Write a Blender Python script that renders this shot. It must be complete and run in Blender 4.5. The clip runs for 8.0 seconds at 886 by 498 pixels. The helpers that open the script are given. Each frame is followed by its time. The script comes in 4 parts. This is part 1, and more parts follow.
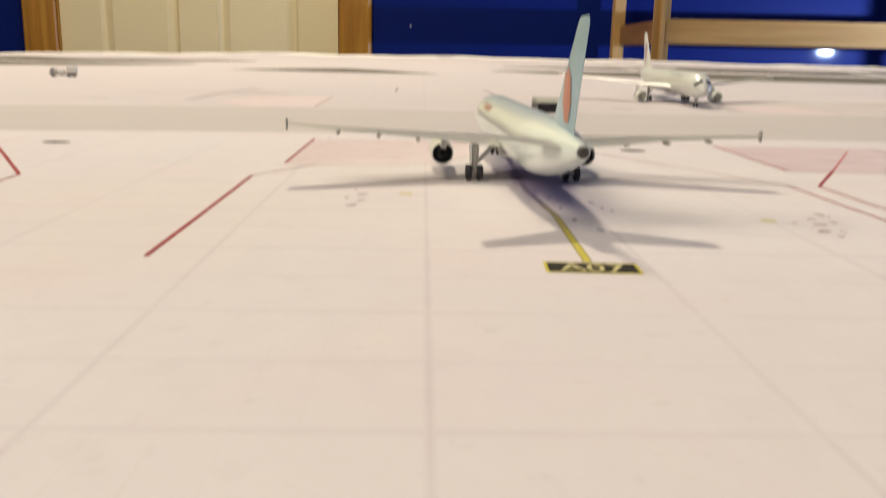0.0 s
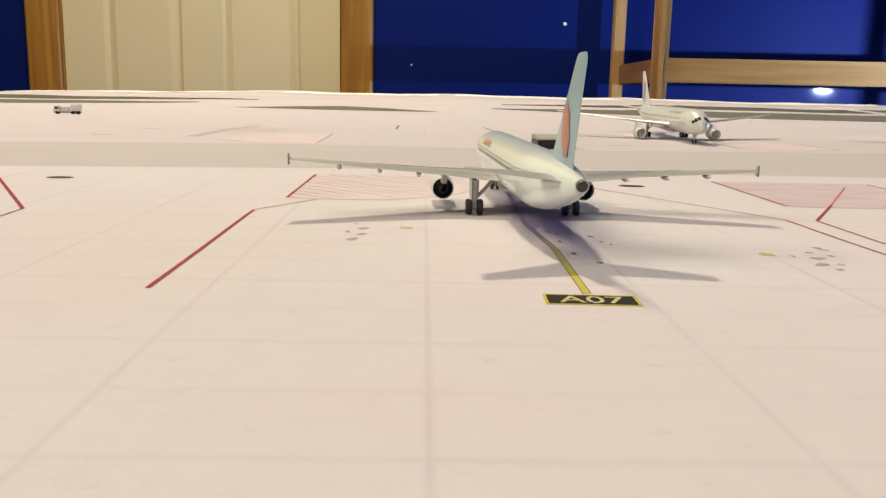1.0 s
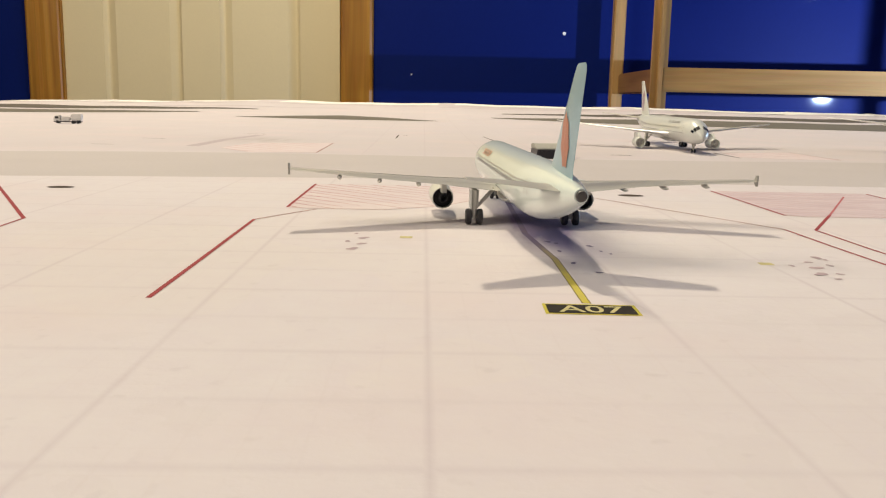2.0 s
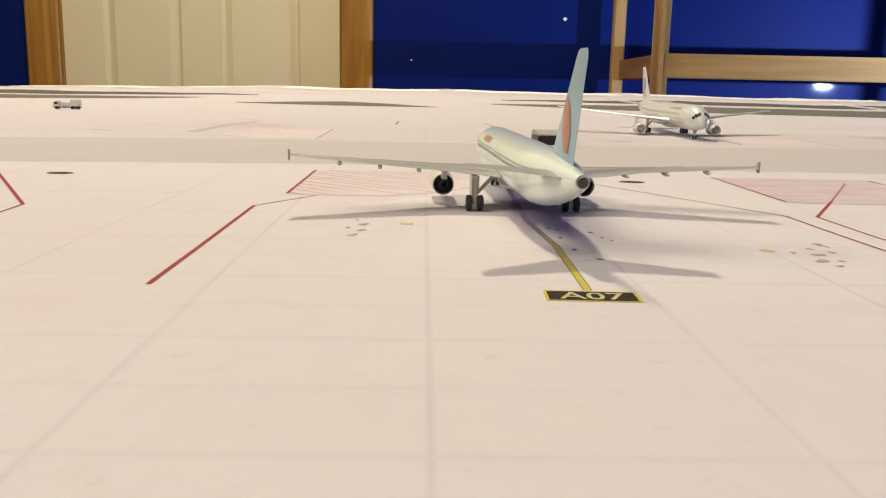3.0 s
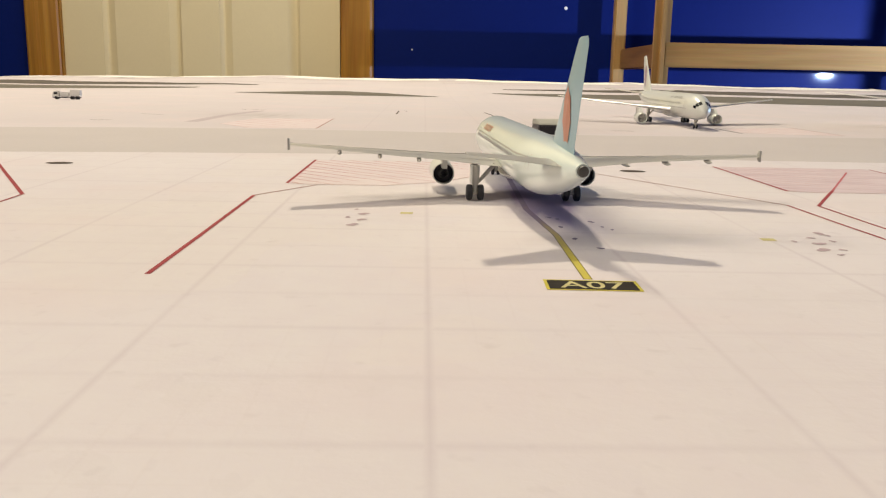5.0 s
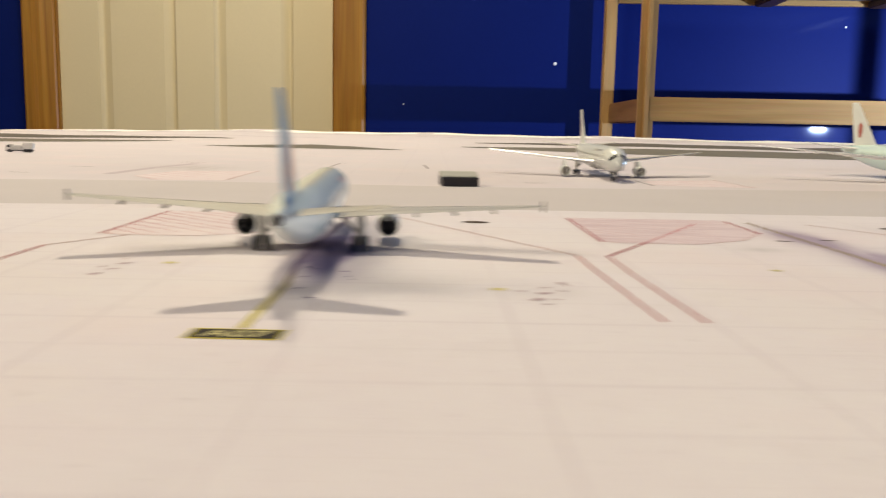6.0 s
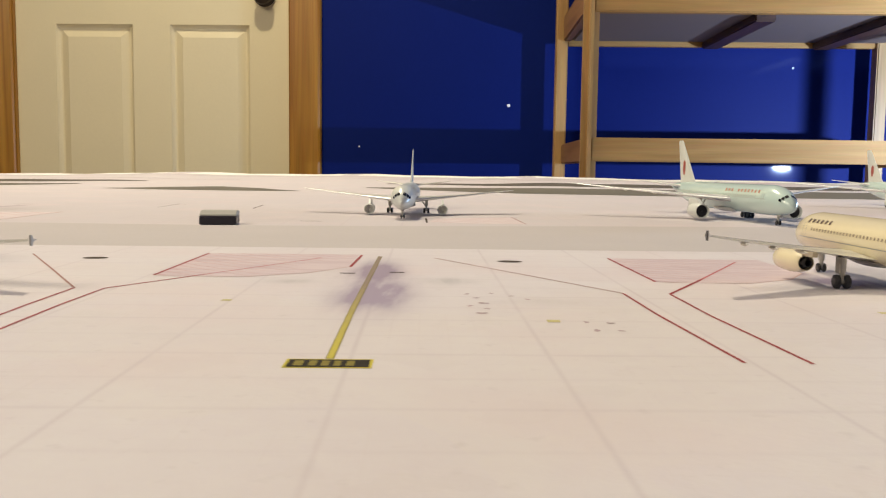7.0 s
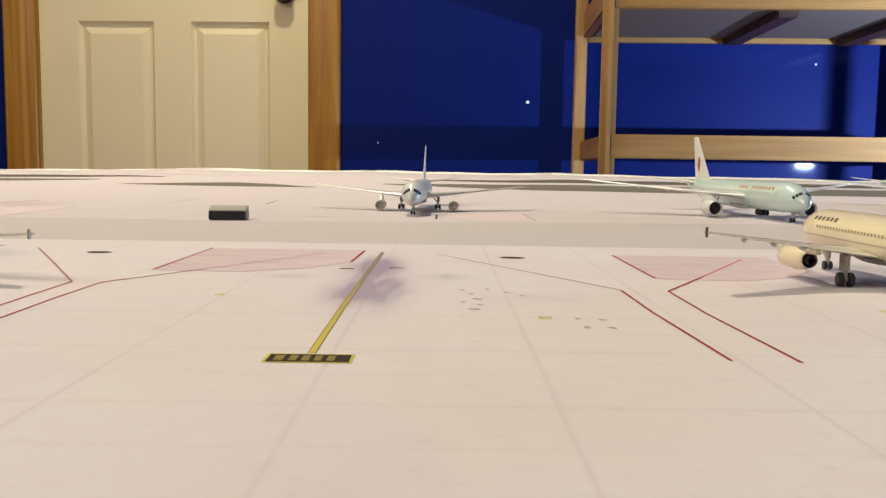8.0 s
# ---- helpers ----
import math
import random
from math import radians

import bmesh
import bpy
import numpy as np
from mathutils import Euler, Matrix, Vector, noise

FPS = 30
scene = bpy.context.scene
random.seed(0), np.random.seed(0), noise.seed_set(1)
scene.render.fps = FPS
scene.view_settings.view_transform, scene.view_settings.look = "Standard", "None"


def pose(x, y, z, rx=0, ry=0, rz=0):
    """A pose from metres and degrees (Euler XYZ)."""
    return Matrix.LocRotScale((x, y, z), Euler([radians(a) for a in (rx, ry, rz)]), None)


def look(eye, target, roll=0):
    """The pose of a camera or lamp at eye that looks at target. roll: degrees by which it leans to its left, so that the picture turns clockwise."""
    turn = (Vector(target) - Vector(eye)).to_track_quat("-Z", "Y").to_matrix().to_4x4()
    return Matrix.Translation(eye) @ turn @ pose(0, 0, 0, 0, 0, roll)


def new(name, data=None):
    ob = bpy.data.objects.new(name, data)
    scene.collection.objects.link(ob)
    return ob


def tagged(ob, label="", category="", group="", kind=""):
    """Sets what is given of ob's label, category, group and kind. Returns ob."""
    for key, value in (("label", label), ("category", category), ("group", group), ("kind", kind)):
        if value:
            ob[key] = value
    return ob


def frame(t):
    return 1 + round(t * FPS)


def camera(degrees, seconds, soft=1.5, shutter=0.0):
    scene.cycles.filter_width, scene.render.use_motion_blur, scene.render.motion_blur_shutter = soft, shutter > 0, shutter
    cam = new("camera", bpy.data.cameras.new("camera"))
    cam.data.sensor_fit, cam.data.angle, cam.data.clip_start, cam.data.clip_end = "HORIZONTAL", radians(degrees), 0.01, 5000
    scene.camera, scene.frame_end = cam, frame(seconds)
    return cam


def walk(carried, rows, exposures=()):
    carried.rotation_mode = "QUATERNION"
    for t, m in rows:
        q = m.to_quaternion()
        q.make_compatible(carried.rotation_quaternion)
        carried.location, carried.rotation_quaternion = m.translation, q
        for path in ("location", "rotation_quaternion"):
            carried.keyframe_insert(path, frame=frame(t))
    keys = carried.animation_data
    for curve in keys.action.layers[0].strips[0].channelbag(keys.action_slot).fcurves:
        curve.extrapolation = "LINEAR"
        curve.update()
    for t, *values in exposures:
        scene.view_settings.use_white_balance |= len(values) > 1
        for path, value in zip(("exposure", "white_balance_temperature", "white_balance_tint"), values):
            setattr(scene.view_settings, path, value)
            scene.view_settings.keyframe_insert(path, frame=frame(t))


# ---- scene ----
cam = camera(54.7, 8.0, soft=1.2, shutter=0.5)
PATH = [
    (0.0, (0.0595, 0.0424, 0.02462), (0.0107, 1.9895, -0.4295), 1.23),
    (0.1, (0.0595, 0.0424, 0.02445), (0.0103, 1.9886, -0.4798), 1.24),
    (0.2, (0.0595, 0.0424, 0.02428), (0.0099, 1.9878, -0.4930), 1.25),
    (0.3, (0.0596, 0.0425, 0.02412), (0.0096, 1.9869, -0.4897), 1.25),
    (0.4, (0.0596, 0.0425, 0.02395), (0.0092, 1.9861, -0.4782), 1.26),
    (0.5, (0.0596, 0.0425, 0.02378), (0.0088, 1.9852, -0.4490), 1.27),
    (0.6, (0.0596, 0.0423, 0.02387), (0.0084, 1.9894, -0.4048), 1.26),
    (0.7, (0.0596, 0.0421, 0.02396), (0.0081, 1.9937, -0.3823), 1.25),
    (0.8, (0.0596, 0.0420, 0.02404), (0.0077, 1.9979, -0.3678), 1.24),
    (1.0, (0.0596, 0.0416, 0.02422), (0.0070, 2.0064, -0.3456), 1.22),
    (1.5, (0.0596, 0.0412, 0.02439), (0.0069, 2.0104, -0.3214), 1.20),
    (3.0, (0.0595, 0.0416, 0.02432), (0.0078, 2.0044, -0.3559), 1.26),
    (3.5, (0.0596, 0.0418, 0.02429), (0.0072, 2.0009, -0.3747), 1.25),
    (4.0, (0.0596, 0.0416, 0.02436), (0.0070, 2.0054, -0.3510), 1.24),
    (5.3, (0.0596, 0.0419, 0.02414), (0.0065, 1.9993, -0.3832), 1.15),
    (5.5, (0.0597, 0.0407, 0.02455), (0.0067, 2.0146, -0.2930), 1.13),
    (5.7, (0.0697, 0.0399, 0.02482), (0.0143, 2.0194, -0.2557), 1.28),
    (5.8, (0.0791, 0.0434, 0.02451), (-0.0192, 2.0205, -0.2610), 1.12),
    (6.0, (0.1022, 0.0433, 0.02453), (0.0304, 2.0220, -0.2580), 1.16),
    (6.1, (0.1139, 0.0445, 0.02427), (0.0437, 2.0245, -0.2492), 1.08),
    (6.2, (0.1300, 0.0456, 0.02390), (0.0694, 2.0284, -0.2305), 0.83),
    (6.3, (0.1396, 0.0460, 0.02367), (0.0914, 2.0311, -0.2168), 0.68),
    (6.5, (0.1609, 0.0462, 0.02360), (0.1130, 2.0318, -0.2135), 0.70),
    (6.8, (0.1903, 0.0422, 0.02423), (0.1385, 2.0322, -0.1687), 0.64),
    (7.0, (0.2015, 0.0418, 0.02480), (0.1446, 2.0323, -0.1615), 0.73),
    (7.1, (0.2022, 0.0425, 0.02440), (0.1430, 2.0328, -0.1633), 0.85),
    (7.5, (0.2061, 0.0435, 0.02440), (0.1043, 2.0281, -0.2014), 0.87),
    (7.7, (0.2062, 0.0433, 0.02446), (0.1038, 2.0296, -0.1830), 0.85),
    (7.9, (0.2063, 0.0431, 0.02453), (0.1035, 2.0301, -0.1791), 0.83),
    (8.0, (0.2063, 0.0429, 0.02453), (0.1029, 2.0308, -0.1699), 0.85),
]
walk(cam, [(t, look(eye, target, roll)) for t, eye, target, roll in PATH], [(0.0, 0.0), (5.5, 0.0), (6.4, -0.04), (8.0, -0.04)])

# ---- light ----
world = bpy.data.worlds.new("room_dark")
scene.world = world
world.use_nodes = True
world.node_tree.nodes["Background"].inputs[0].default_value = (0.5, 0.55, 0.7, 1)
world.node_tree.nodes["Background"].inputs[1].default_value = 0.02
scene.view_settings.exposure = 0.0


def area(name, at, target, sx, sy, watts, colour, shape="RECTANGLE"):
    data = bpy.data.lights.new(name, "AREA")
    data.shape, data.size, data.size_y, data.energy, data.color = shape, sx, sy, watts, colour
    ob = new(name, data)
    ob.matrix_world = look(at, target)
    return ob


# ceiling lamp of the room, and a cool low lamp beside the wooden stand, past the picture's edge
area("ceiling_lamp", (-0.30, 1.66, 1.80), (-0.02, 0.6, 0.0), 0.17, 0.17, 40.4, (1.0, 0.888, 0.655), "DISK")
# broad warm fill from the left, added below the ceiling without a known fixture
area("fill_lamp_south", (-1.30, -0.25, 1.38), (-0.58, 0.35, 0.0), 1.3, 0.9, 29.0, (1.0, 0.888, 0.68))
area("low_lamp", (1.4580, 1.238, 0.0480), (1.75, 2.388, 0.10), 0.062, 0.010, 36.0, (0.50, 0.67, 1.0), "ELLIPSE")
# unseen cool fill, added to turn right-hand sides and shadows bluish
area("cool_fill_lamp", (1.46, 1.20, 0.17), (0.75, 0.0, 0.0), 0.16, 0.20, 12.5, (0.46, 0.70, 1.0))


# ---- materials ----
def nodes_of(name):
    m = bpy.data.materials.new(name)
    m.use_nodes = True
    return m, m.node_tree, m.node_tree.nodes["Principled BSDF"]


def paint(name, base, rough=0.5, metal=0.0, vary=0.08, scale=60.0, bump=0.0, fine=600.0, coat=0.0):
    """A surface with blotches at two scales and a fine relief."""
    m, tree, bsdf = nodes_of(name)
    n, l = tree.nodes, tree.links
    tc = n.new("ShaderNodeTexCoord")
    big, small, mix = n.new("ShaderNodeTexNoise"), n.new("ShaderNodeTexNoise"), n.new("ShaderNodeMix")
    big.inputs["Scale"].default_value, small.inputs["Scale"].default_value = scale, fine
    big.inputs["Detail"].default_value, small.inputs["Detail"].default_value = 4, 2
    l.new(tc.outputs["Object"], big.inputs["Vector"])
    l.new(tc.outputs["Object"], small.inputs["Vector"])
    add = n.new("ShaderNodeMath")
    add.operation = "ADD"
    l.new(big.outputs["Fac"], add.inputs[0])
    l.new(small.outputs["Fac"], add.inputs[1])
    half = n.new("ShaderNodeMath")
    half.operation = "MULTIPLY"
    half.inputs[1].default_value = 0.5
    l.new(add.outputs[0], half.inputs[0])
    mix.data_type = "RGBA"
    mix.inputs["A"].default_value = (*[c * (1 - vary * 1.6) for c in base], 1)
    mix.inputs["B"].default_value = (*[min(1, c * (1 + vary * 1.6)) for c in base], 1)
    l.new(half.outputs[0], mix.inputs["Factor"])
    l.new(mix.outputs["Result"], bsdf.inputs["Base Color"])
    bsdf.inputs["Roughness"].default_value, bsdf.inputs["Metallic"].default_value = rough, metal
    bsdf.inputs["Coat Weight"].default_value = coat
    if bump:
        b = n.new("ShaderNodeBump")
        b.inputs["Strength"].default_value, b.inputs["Distance"].default_value = bump, 0.001
        l.new(small.outputs["Fac"], b.inputs["Height"])
        l.new(b.outputs["Normal"], bsdf.inputs["Normal"])
    return m


def wood(name, dark, light, rough=0.45, stretch=(14.0, 14.0, 0.9)):
    """Grain that runs along z of the object; stretch says along which axis it is drawn out."""
    m, tree, bsdf = nodes_of(name)
    n, l = tree.nodes, tree.links
    tc, mp = n.new("ShaderNodeTexCoord"), n.new("ShaderNodeMapping")
    mp.inputs["Scale"].default_value = stretch
    l.new(tc.outputs["Object"], mp.inputs["Vector"])
    grain, fine = n.new("ShaderNodeTexNoise"), n.new("ShaderNodeTexNoise")
    grain.inputs["Scale"].default_value, grain.inputs["Detail"].default_value, grain.inputs["Distortion"].default_value = 2.2, 5, 0.8
    fine.inputs["Scale"].default_value, fine.inputs["Detail"].default_value = 14, 3
    l.new(mp.outputs[0], grain.inputs["Vector"])
    l.new(mp.outputs[0], fine.inputs["Vector"])
    ramp = n.new("ShaderNodeValToRGB")
    ramp.color_ramp.elements[0].position, ramp.color_ramp.elements[1].position = 0.36, 0.66
    ramp.color_ramp.elements[0].color, ramp.color_ramp.elements[1].color = (*dark, 1), (*light, 1)
    l.new(grain.outputs["Fac"], ramp.inputs[0])
    over = n.new("ShaderNodeMix")
    over.data_type, over.blend_type = "RGBA", "MULTIPLY"
    over.inputs["Factor"].default_value = 0.25
    l.new(ramp.outputs[0], over.inputs["A"])
    l.new(fine.outputs["Color"], over.inputs["B"])
    l.new(over.outputs["Result"], bsdf.inputs["Base Color"])
    bsdf.inputs["Roughness"].default_value = rough
    b = n.new("ShaderNodeBump")
    b.inputs["Strength"].default_value, b.inputs["Distance"].default_value = 0.15, 0.001
    l.new(fine.outputs["Fac"], b.inputs["Height"])
    l.new(b.outputs["Normal"], bsdf.inputs["Normal"])
    return m


def apron_paper():
    """Printed concrete apron: pale pinkish slabs with thin joints, blotches, inky smudges, and shade painted in under
    two airliners.
    """
    m, tree, bsdf = nodes_of("apron_paper")
    n, l = tree.nodes, tree.links

    def math_node(op, a, b=None):
        k = n.new("ShaderNodeMath")
        k.operation = op
        for i, v in enumerate((a, b)):
            if v is None:
                continue
            if isinstance(v, (int, float)):
                k.inputs[i].default_value = v
            else:
                l.new(v, k.inputs[i])
        return k.outputs[0]

    def blend(a, b, fac):
        k = n.new("ShaderNodeMix")
        k.data_type = "RGBA"
        for name, v in (("A", a), ("B", b)):
            if isinstance(v, tuple):
                k.inputs[name].default_value = (*v, 1)
            else:
                l.new(v, k.inputs[name])
        l.new(fac, k.inputs["Factor"])
        return k.outputs["Result"]

    tc, sep = n.new("ShaderNodeTexCoord"), n.new("ShaderNodeSeparateXYZ")
    l.new(tc.outputs["Object"], sep.inputs[0])
    x, y = sep.outputs[0], sep.outputs[1]

    def cloud(scale, detail=3):
        k = n.new("ShaderNodeTexNoise")
        k.inputs["Scale"].default_value, k.inputs["Detail"].default_value = scale, detail
        l.new(tc.outputs["Object"], k.inputs["Vector"])
        return k.outputs["Fac"]

    big, mid, tiny = cloud(14), cloud(70, 5), cloud(700)
    colour = blend((0.620, 0.566, 0.580), (0.720, 0.694, 0.695), big)
    colour = blend(colour, (0.70, 0.66, 0.60), math_node("MULTIPLY", math_node("GREATER_THAN", cloud(5), 0.52), 0.18))
    # past the service road the colour is greyed to offset the lamps' brightness there
    beyond = math_node("MINIMUM", math_node("MAXIMUM", math_node("DIVIDE", math_node("SUBTRACT", y, 0.33), 0.08), 0.0), 1.0)
    colour = blend(colour, (0.47, 0.425, 0.43), math_node("MULTIPLY", beyond, 0.50))
    colour = blend(colour, (0.60, 0.52, 0.57), math_node("MULTIPLY", cloud(240, 4), 0.45))
    speck = math_node("GREATER_THAN", mid, 0.60)
    colour = blend(colour, (0.56, 0.51, 0.51), math_node("MULTIPLY", speck, 0.10))
    spots = math_node("MINIMUM", math_node("MAXIMUM", math_node("MULTIPLY", math_node("SUBTRACT", cloud(330, 2), 0.64), 4.5), 0.0), 1.0)
    colour = blend(colour, (0.42, 0.36, 0.38), math_node("MULTIPLY", spots, 0.30))
    colour = blend(colour, (0.66, 0.55, 0.56), math_node("MULTIPLY", math_node("MAXIMUM", math_node("SUBTRACT", cloud(22, 4), 0.5), 0.0), 1.9))

    def joints(v, start, pitch, width):
        f = math_node("FRACT", math_node("DIVIDE", math_node("SUBTRACT", v, start), pitch))
        d = math_node("MINIMUM", f, math_node("SUBTRACT", 1.0, f))
        return math_node("MAXIMUM", math_node("SUBTRACT", 1.0, math_node("DIVIDE", d, 2.2 * width / pitch)), 0.0)

    # the print lies three degrees askew to the room
    u = math_node("ADD", math_node("MULTIPLY", x, 0.9986), math_node("MULTIPLY", y, 0.0523))
    v = math_node("SUBTRACT", math_node("MULTIPLY", y, 0.9986), math_node("MULTIPLY", x, 0.0523))
    across = math_node("MULTIPLY", joints(v, 0.0125, 0.02633, 0.00042), 0.62)
    half_way = math_node("MULTIPLY", joints(v, 0.0254, 0.02633, 0.00040), 0.36)
    grid = math_node("MAXIMUM", joints(u, 0.0098, 0.02633, 0.00026), math_node("MAXIMUM", across, half_way))
    colour = blend(colour, (0.50, 0.43, 0.47), math_node("MULTIPLY", grid, math_node("MULTIPLY", cloud(30, 4), 0.70)))
    fine_grid = math_node("MAXIMUM", joints(u, 0.0098, 0.00439, 0.00010), joints(v, 0.0155, 0.00439, 0.00010))
    colour = blend(colour, (0.60, 0.53, 0.54), math_node("MULTIPLY", fine_grid, math_node("MULTIPLY", math_node("MAXIMUM", math_node("SUBTRACT", cloud(38, 3), 0.44), 0.0), 1.1)))

    drawn, stain = n.new("ShaderNodeMapping"), n.new("ShaderNodeTexNoise")
    drawn.inputs["Scale"].default_value = (230, 42, 1)
    stain.inputs["Scale"].default_value, stain.inputs["Detail"].default_value = 1.0, 4
    l.new(tc.outputs["Object"], drawn.inputs["Vector"])
    l.new(drawn.outputs[0], stain.inputs["Vector"])
    rough_cloud = math_node("MAXIMUM", math_node("MULTIPLY", math_node("SUBTRACT", stain.outputs["Fac"], 0.16), 2.1), 0.0)

    def smudge_or_shade(cx, cy, rx, ry, amount, tone):
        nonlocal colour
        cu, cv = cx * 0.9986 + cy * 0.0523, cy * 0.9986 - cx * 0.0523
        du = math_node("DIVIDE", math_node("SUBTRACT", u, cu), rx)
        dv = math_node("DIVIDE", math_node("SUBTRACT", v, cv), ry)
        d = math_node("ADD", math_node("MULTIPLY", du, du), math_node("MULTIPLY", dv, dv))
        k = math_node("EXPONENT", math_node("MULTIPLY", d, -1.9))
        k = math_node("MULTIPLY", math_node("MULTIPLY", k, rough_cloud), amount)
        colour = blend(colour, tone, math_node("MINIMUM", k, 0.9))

    smudge_or_shade(0.1832, 0.210, 0.0085, 0.028, 1.9, (0.33, 0.27, 0.36))
    smudge_or_shade(0.1800, 0.246, 0.0070, 0.027, 1.9, (0.31, 0.25, 0.33))
    smudge_or_shade(0.1630, 0.226, 0.0075, 0.005, 0.45, (0.38, 0.35, 0.35))
    smudge_or_shade(0.1975, 0.230, 0.0065, 0.007, 0.75, (0.36, 0.34, 0.35))
    smudge_or_shade(0.2160, 0.203, 0.0120, 0.006, 0.25, (0.42, 0.38, 0.38))
    smudge_or_shade(0.153, 0.250, 0.020, 0.010, 0.5, (0.40, 0.25, 0.28))
    smudge_or_shade(0.264, 0.255, 0.022, 0.014, 0.6, (0.38, 0.24, 0.30))
    # shadow of the cream airliner and its engine, painted into the ground colour
    smudge_or_shade(0.2800, 0.257, 0.0080, 0.008, 1.8, (0.27, 0.22, 0.31))
    smudge_or_shade(0.2880, 0.240, 0.0130, 0.011, 1.7, (0.27, 0.22, 0.32))
    # dark violet under the A07 airliner: tyre smudge, deepened with its painted-in shadow
    smudge_or_shade(0.0738, 0.212, 0.0080, 0.034, 2.5, (0.20, 0.155, 0.27))
    smudge_or_shade(0.078, 0.183, 0.0060, 0.014, 0.5, (0.32, 0.27, 0.40))
    # further smudges of the print
    smudge_or_shade(0.1135, 0.1720, 0.0080, 0.008, 0.30, (0.40, 0.36, 0.38))
    smudge_or_shade(0.040, 0.250, 0.020, 0.014, 0.4, (0.38, 0.24, 0.28))
    smudge_or_shade(-0.052, 0.50, 0.030, 0.035, 0.5, (0.36, 0.31, 0.30))
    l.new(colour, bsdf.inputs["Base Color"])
    bsdf.inputs["Roughness"].default_value = 0.8
    bsdf.inputs["Specular IOR Level"].default_value = 0.08
    b = n.new("ShaderNodeBump")
    b.inputs["Strength"].default_value, b.inputs["Distance"].default_value = 0.12, 0.0004
    l.new(tiny, b.inputs["Height"])
    l.new(b.outputs["Normal"], bsdf.inputs["Normal"])
    return m


def streaky(name, pale, deep):
    """Faded print with darker streaks along x."""
    m, tree, bsdf = nodes_of(name)
    n, l = tree.nodes, tree.links
    tc, mp = n.new("ShaderNodeTexCoord"), n.new("ShaderNodeMapping")
    mp.inputs["Scale"].default_value = (40, 190, 1)
    l.new(tc.outputs["Object"], mp.inputs["Vector"])
    cloud, ramp = n.new("ShaderNodeTexNoise"), n.new("ShaderNodeValToRGB")
    cloud.inputs["Scale"].default_value, cloud.inputs["Detail"].default_value = 1.6, 5
    l.new(mp.outputs[0], cloud.inputs["Vector"])
    ramp.color_ramp.elements[0].position, ramp.color_ramp.elements[1].position = 0.30, 0.62
    ramp.color_ramp.elements[0].color, ramp.color_ramp.elements[1].color = (*deep, 1), (*pale, 1)
    l.new(cloud.outputs["Fac"], ramp.inputs[0])
    l.new(ramp.outputs[0], bsdf.inputs["Base Color"])
    bsdf.inputs["Roughness"].default_value = 0.62
    bsdf.inputs["Specular IOR Level"].default_value = 0.25
    return m


def worn_or_shaded_print(name, fresh, worn, y0, y1):
    """Print fresh near the sign; from y0 to y1 and beyond it takes a rolled-over or painted-in shade tone, in uneven
    patches.
    """
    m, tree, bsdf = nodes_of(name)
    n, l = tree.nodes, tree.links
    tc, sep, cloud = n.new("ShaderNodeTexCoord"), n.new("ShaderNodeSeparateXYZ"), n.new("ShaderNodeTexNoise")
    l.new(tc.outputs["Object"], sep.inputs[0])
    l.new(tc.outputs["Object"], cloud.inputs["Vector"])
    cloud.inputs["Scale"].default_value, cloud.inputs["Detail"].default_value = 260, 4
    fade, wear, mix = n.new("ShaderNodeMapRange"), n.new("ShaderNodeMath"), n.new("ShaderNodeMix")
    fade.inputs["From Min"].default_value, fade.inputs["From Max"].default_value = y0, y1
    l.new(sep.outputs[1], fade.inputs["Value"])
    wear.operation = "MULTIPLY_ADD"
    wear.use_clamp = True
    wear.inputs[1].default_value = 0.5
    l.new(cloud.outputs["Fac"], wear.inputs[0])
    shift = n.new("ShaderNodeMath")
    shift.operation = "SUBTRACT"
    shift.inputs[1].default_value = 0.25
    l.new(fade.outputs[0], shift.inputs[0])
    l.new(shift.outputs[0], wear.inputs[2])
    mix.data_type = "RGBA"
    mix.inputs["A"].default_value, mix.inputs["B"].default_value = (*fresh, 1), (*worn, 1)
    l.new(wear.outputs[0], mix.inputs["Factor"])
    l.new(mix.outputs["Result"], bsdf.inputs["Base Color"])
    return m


PAPER = apron_paper()
ROAD = paint("road_print", (0.520, 0.475, 0.470), 0.6, vary=0.05, scale=25)
ASPHALT = paint("asphalt_print", (0.16, 0.145, 0.12), 0.6, vary=0.12, scale=18)
RUNWAY = paint("runway_print", (0.12, 0.105, 0.09), 0.6, vary=0.12, scale=18)
PALE = paint("white_paper", (0.82, 0.79, 0.75), 0.6, vary=0.03, scale=20)
RED_INK = paint("red_ink", (0.31, 0.060, 0.066), 0.6, vary=0.25, scale=300)
THIN_INK = paint("thin_ink", (0.36, 0.20, 0.18), 0.6, vary=0.25, scale=300)
HATCH_PALE = paint("pale_hatch_ink", (0.56, 0.375, 0.385), 0.6, vary=0.3, scale=200)
HATCH_INK = paint("hatch_ink", (0.45, 0.20, 0.20), 0.6, vary=0.25, scale=300)
PALE_INK = paint("pale_ink", (0.50, 0.34, 0.33), 0.6, vary=0.25, scale=300)
FADED_RED = paint("faded_red_ink", (0.48, 0.15, 0.16), 0.6, vary=0.25, scale=300)
PINK = streaky("pink_print", (0.625, 0.525, 0.545), (0.54, 0.43, 0.465))
PALE_PINK = streaky("pale_pink_print", (0.68, 0.60, 0.60), (0.62, 0.52, 0.54))
YELLOW = paint("yellow_print", (0.54, 0.46, 0.075), 0.6, vary=0.12, scale=300)
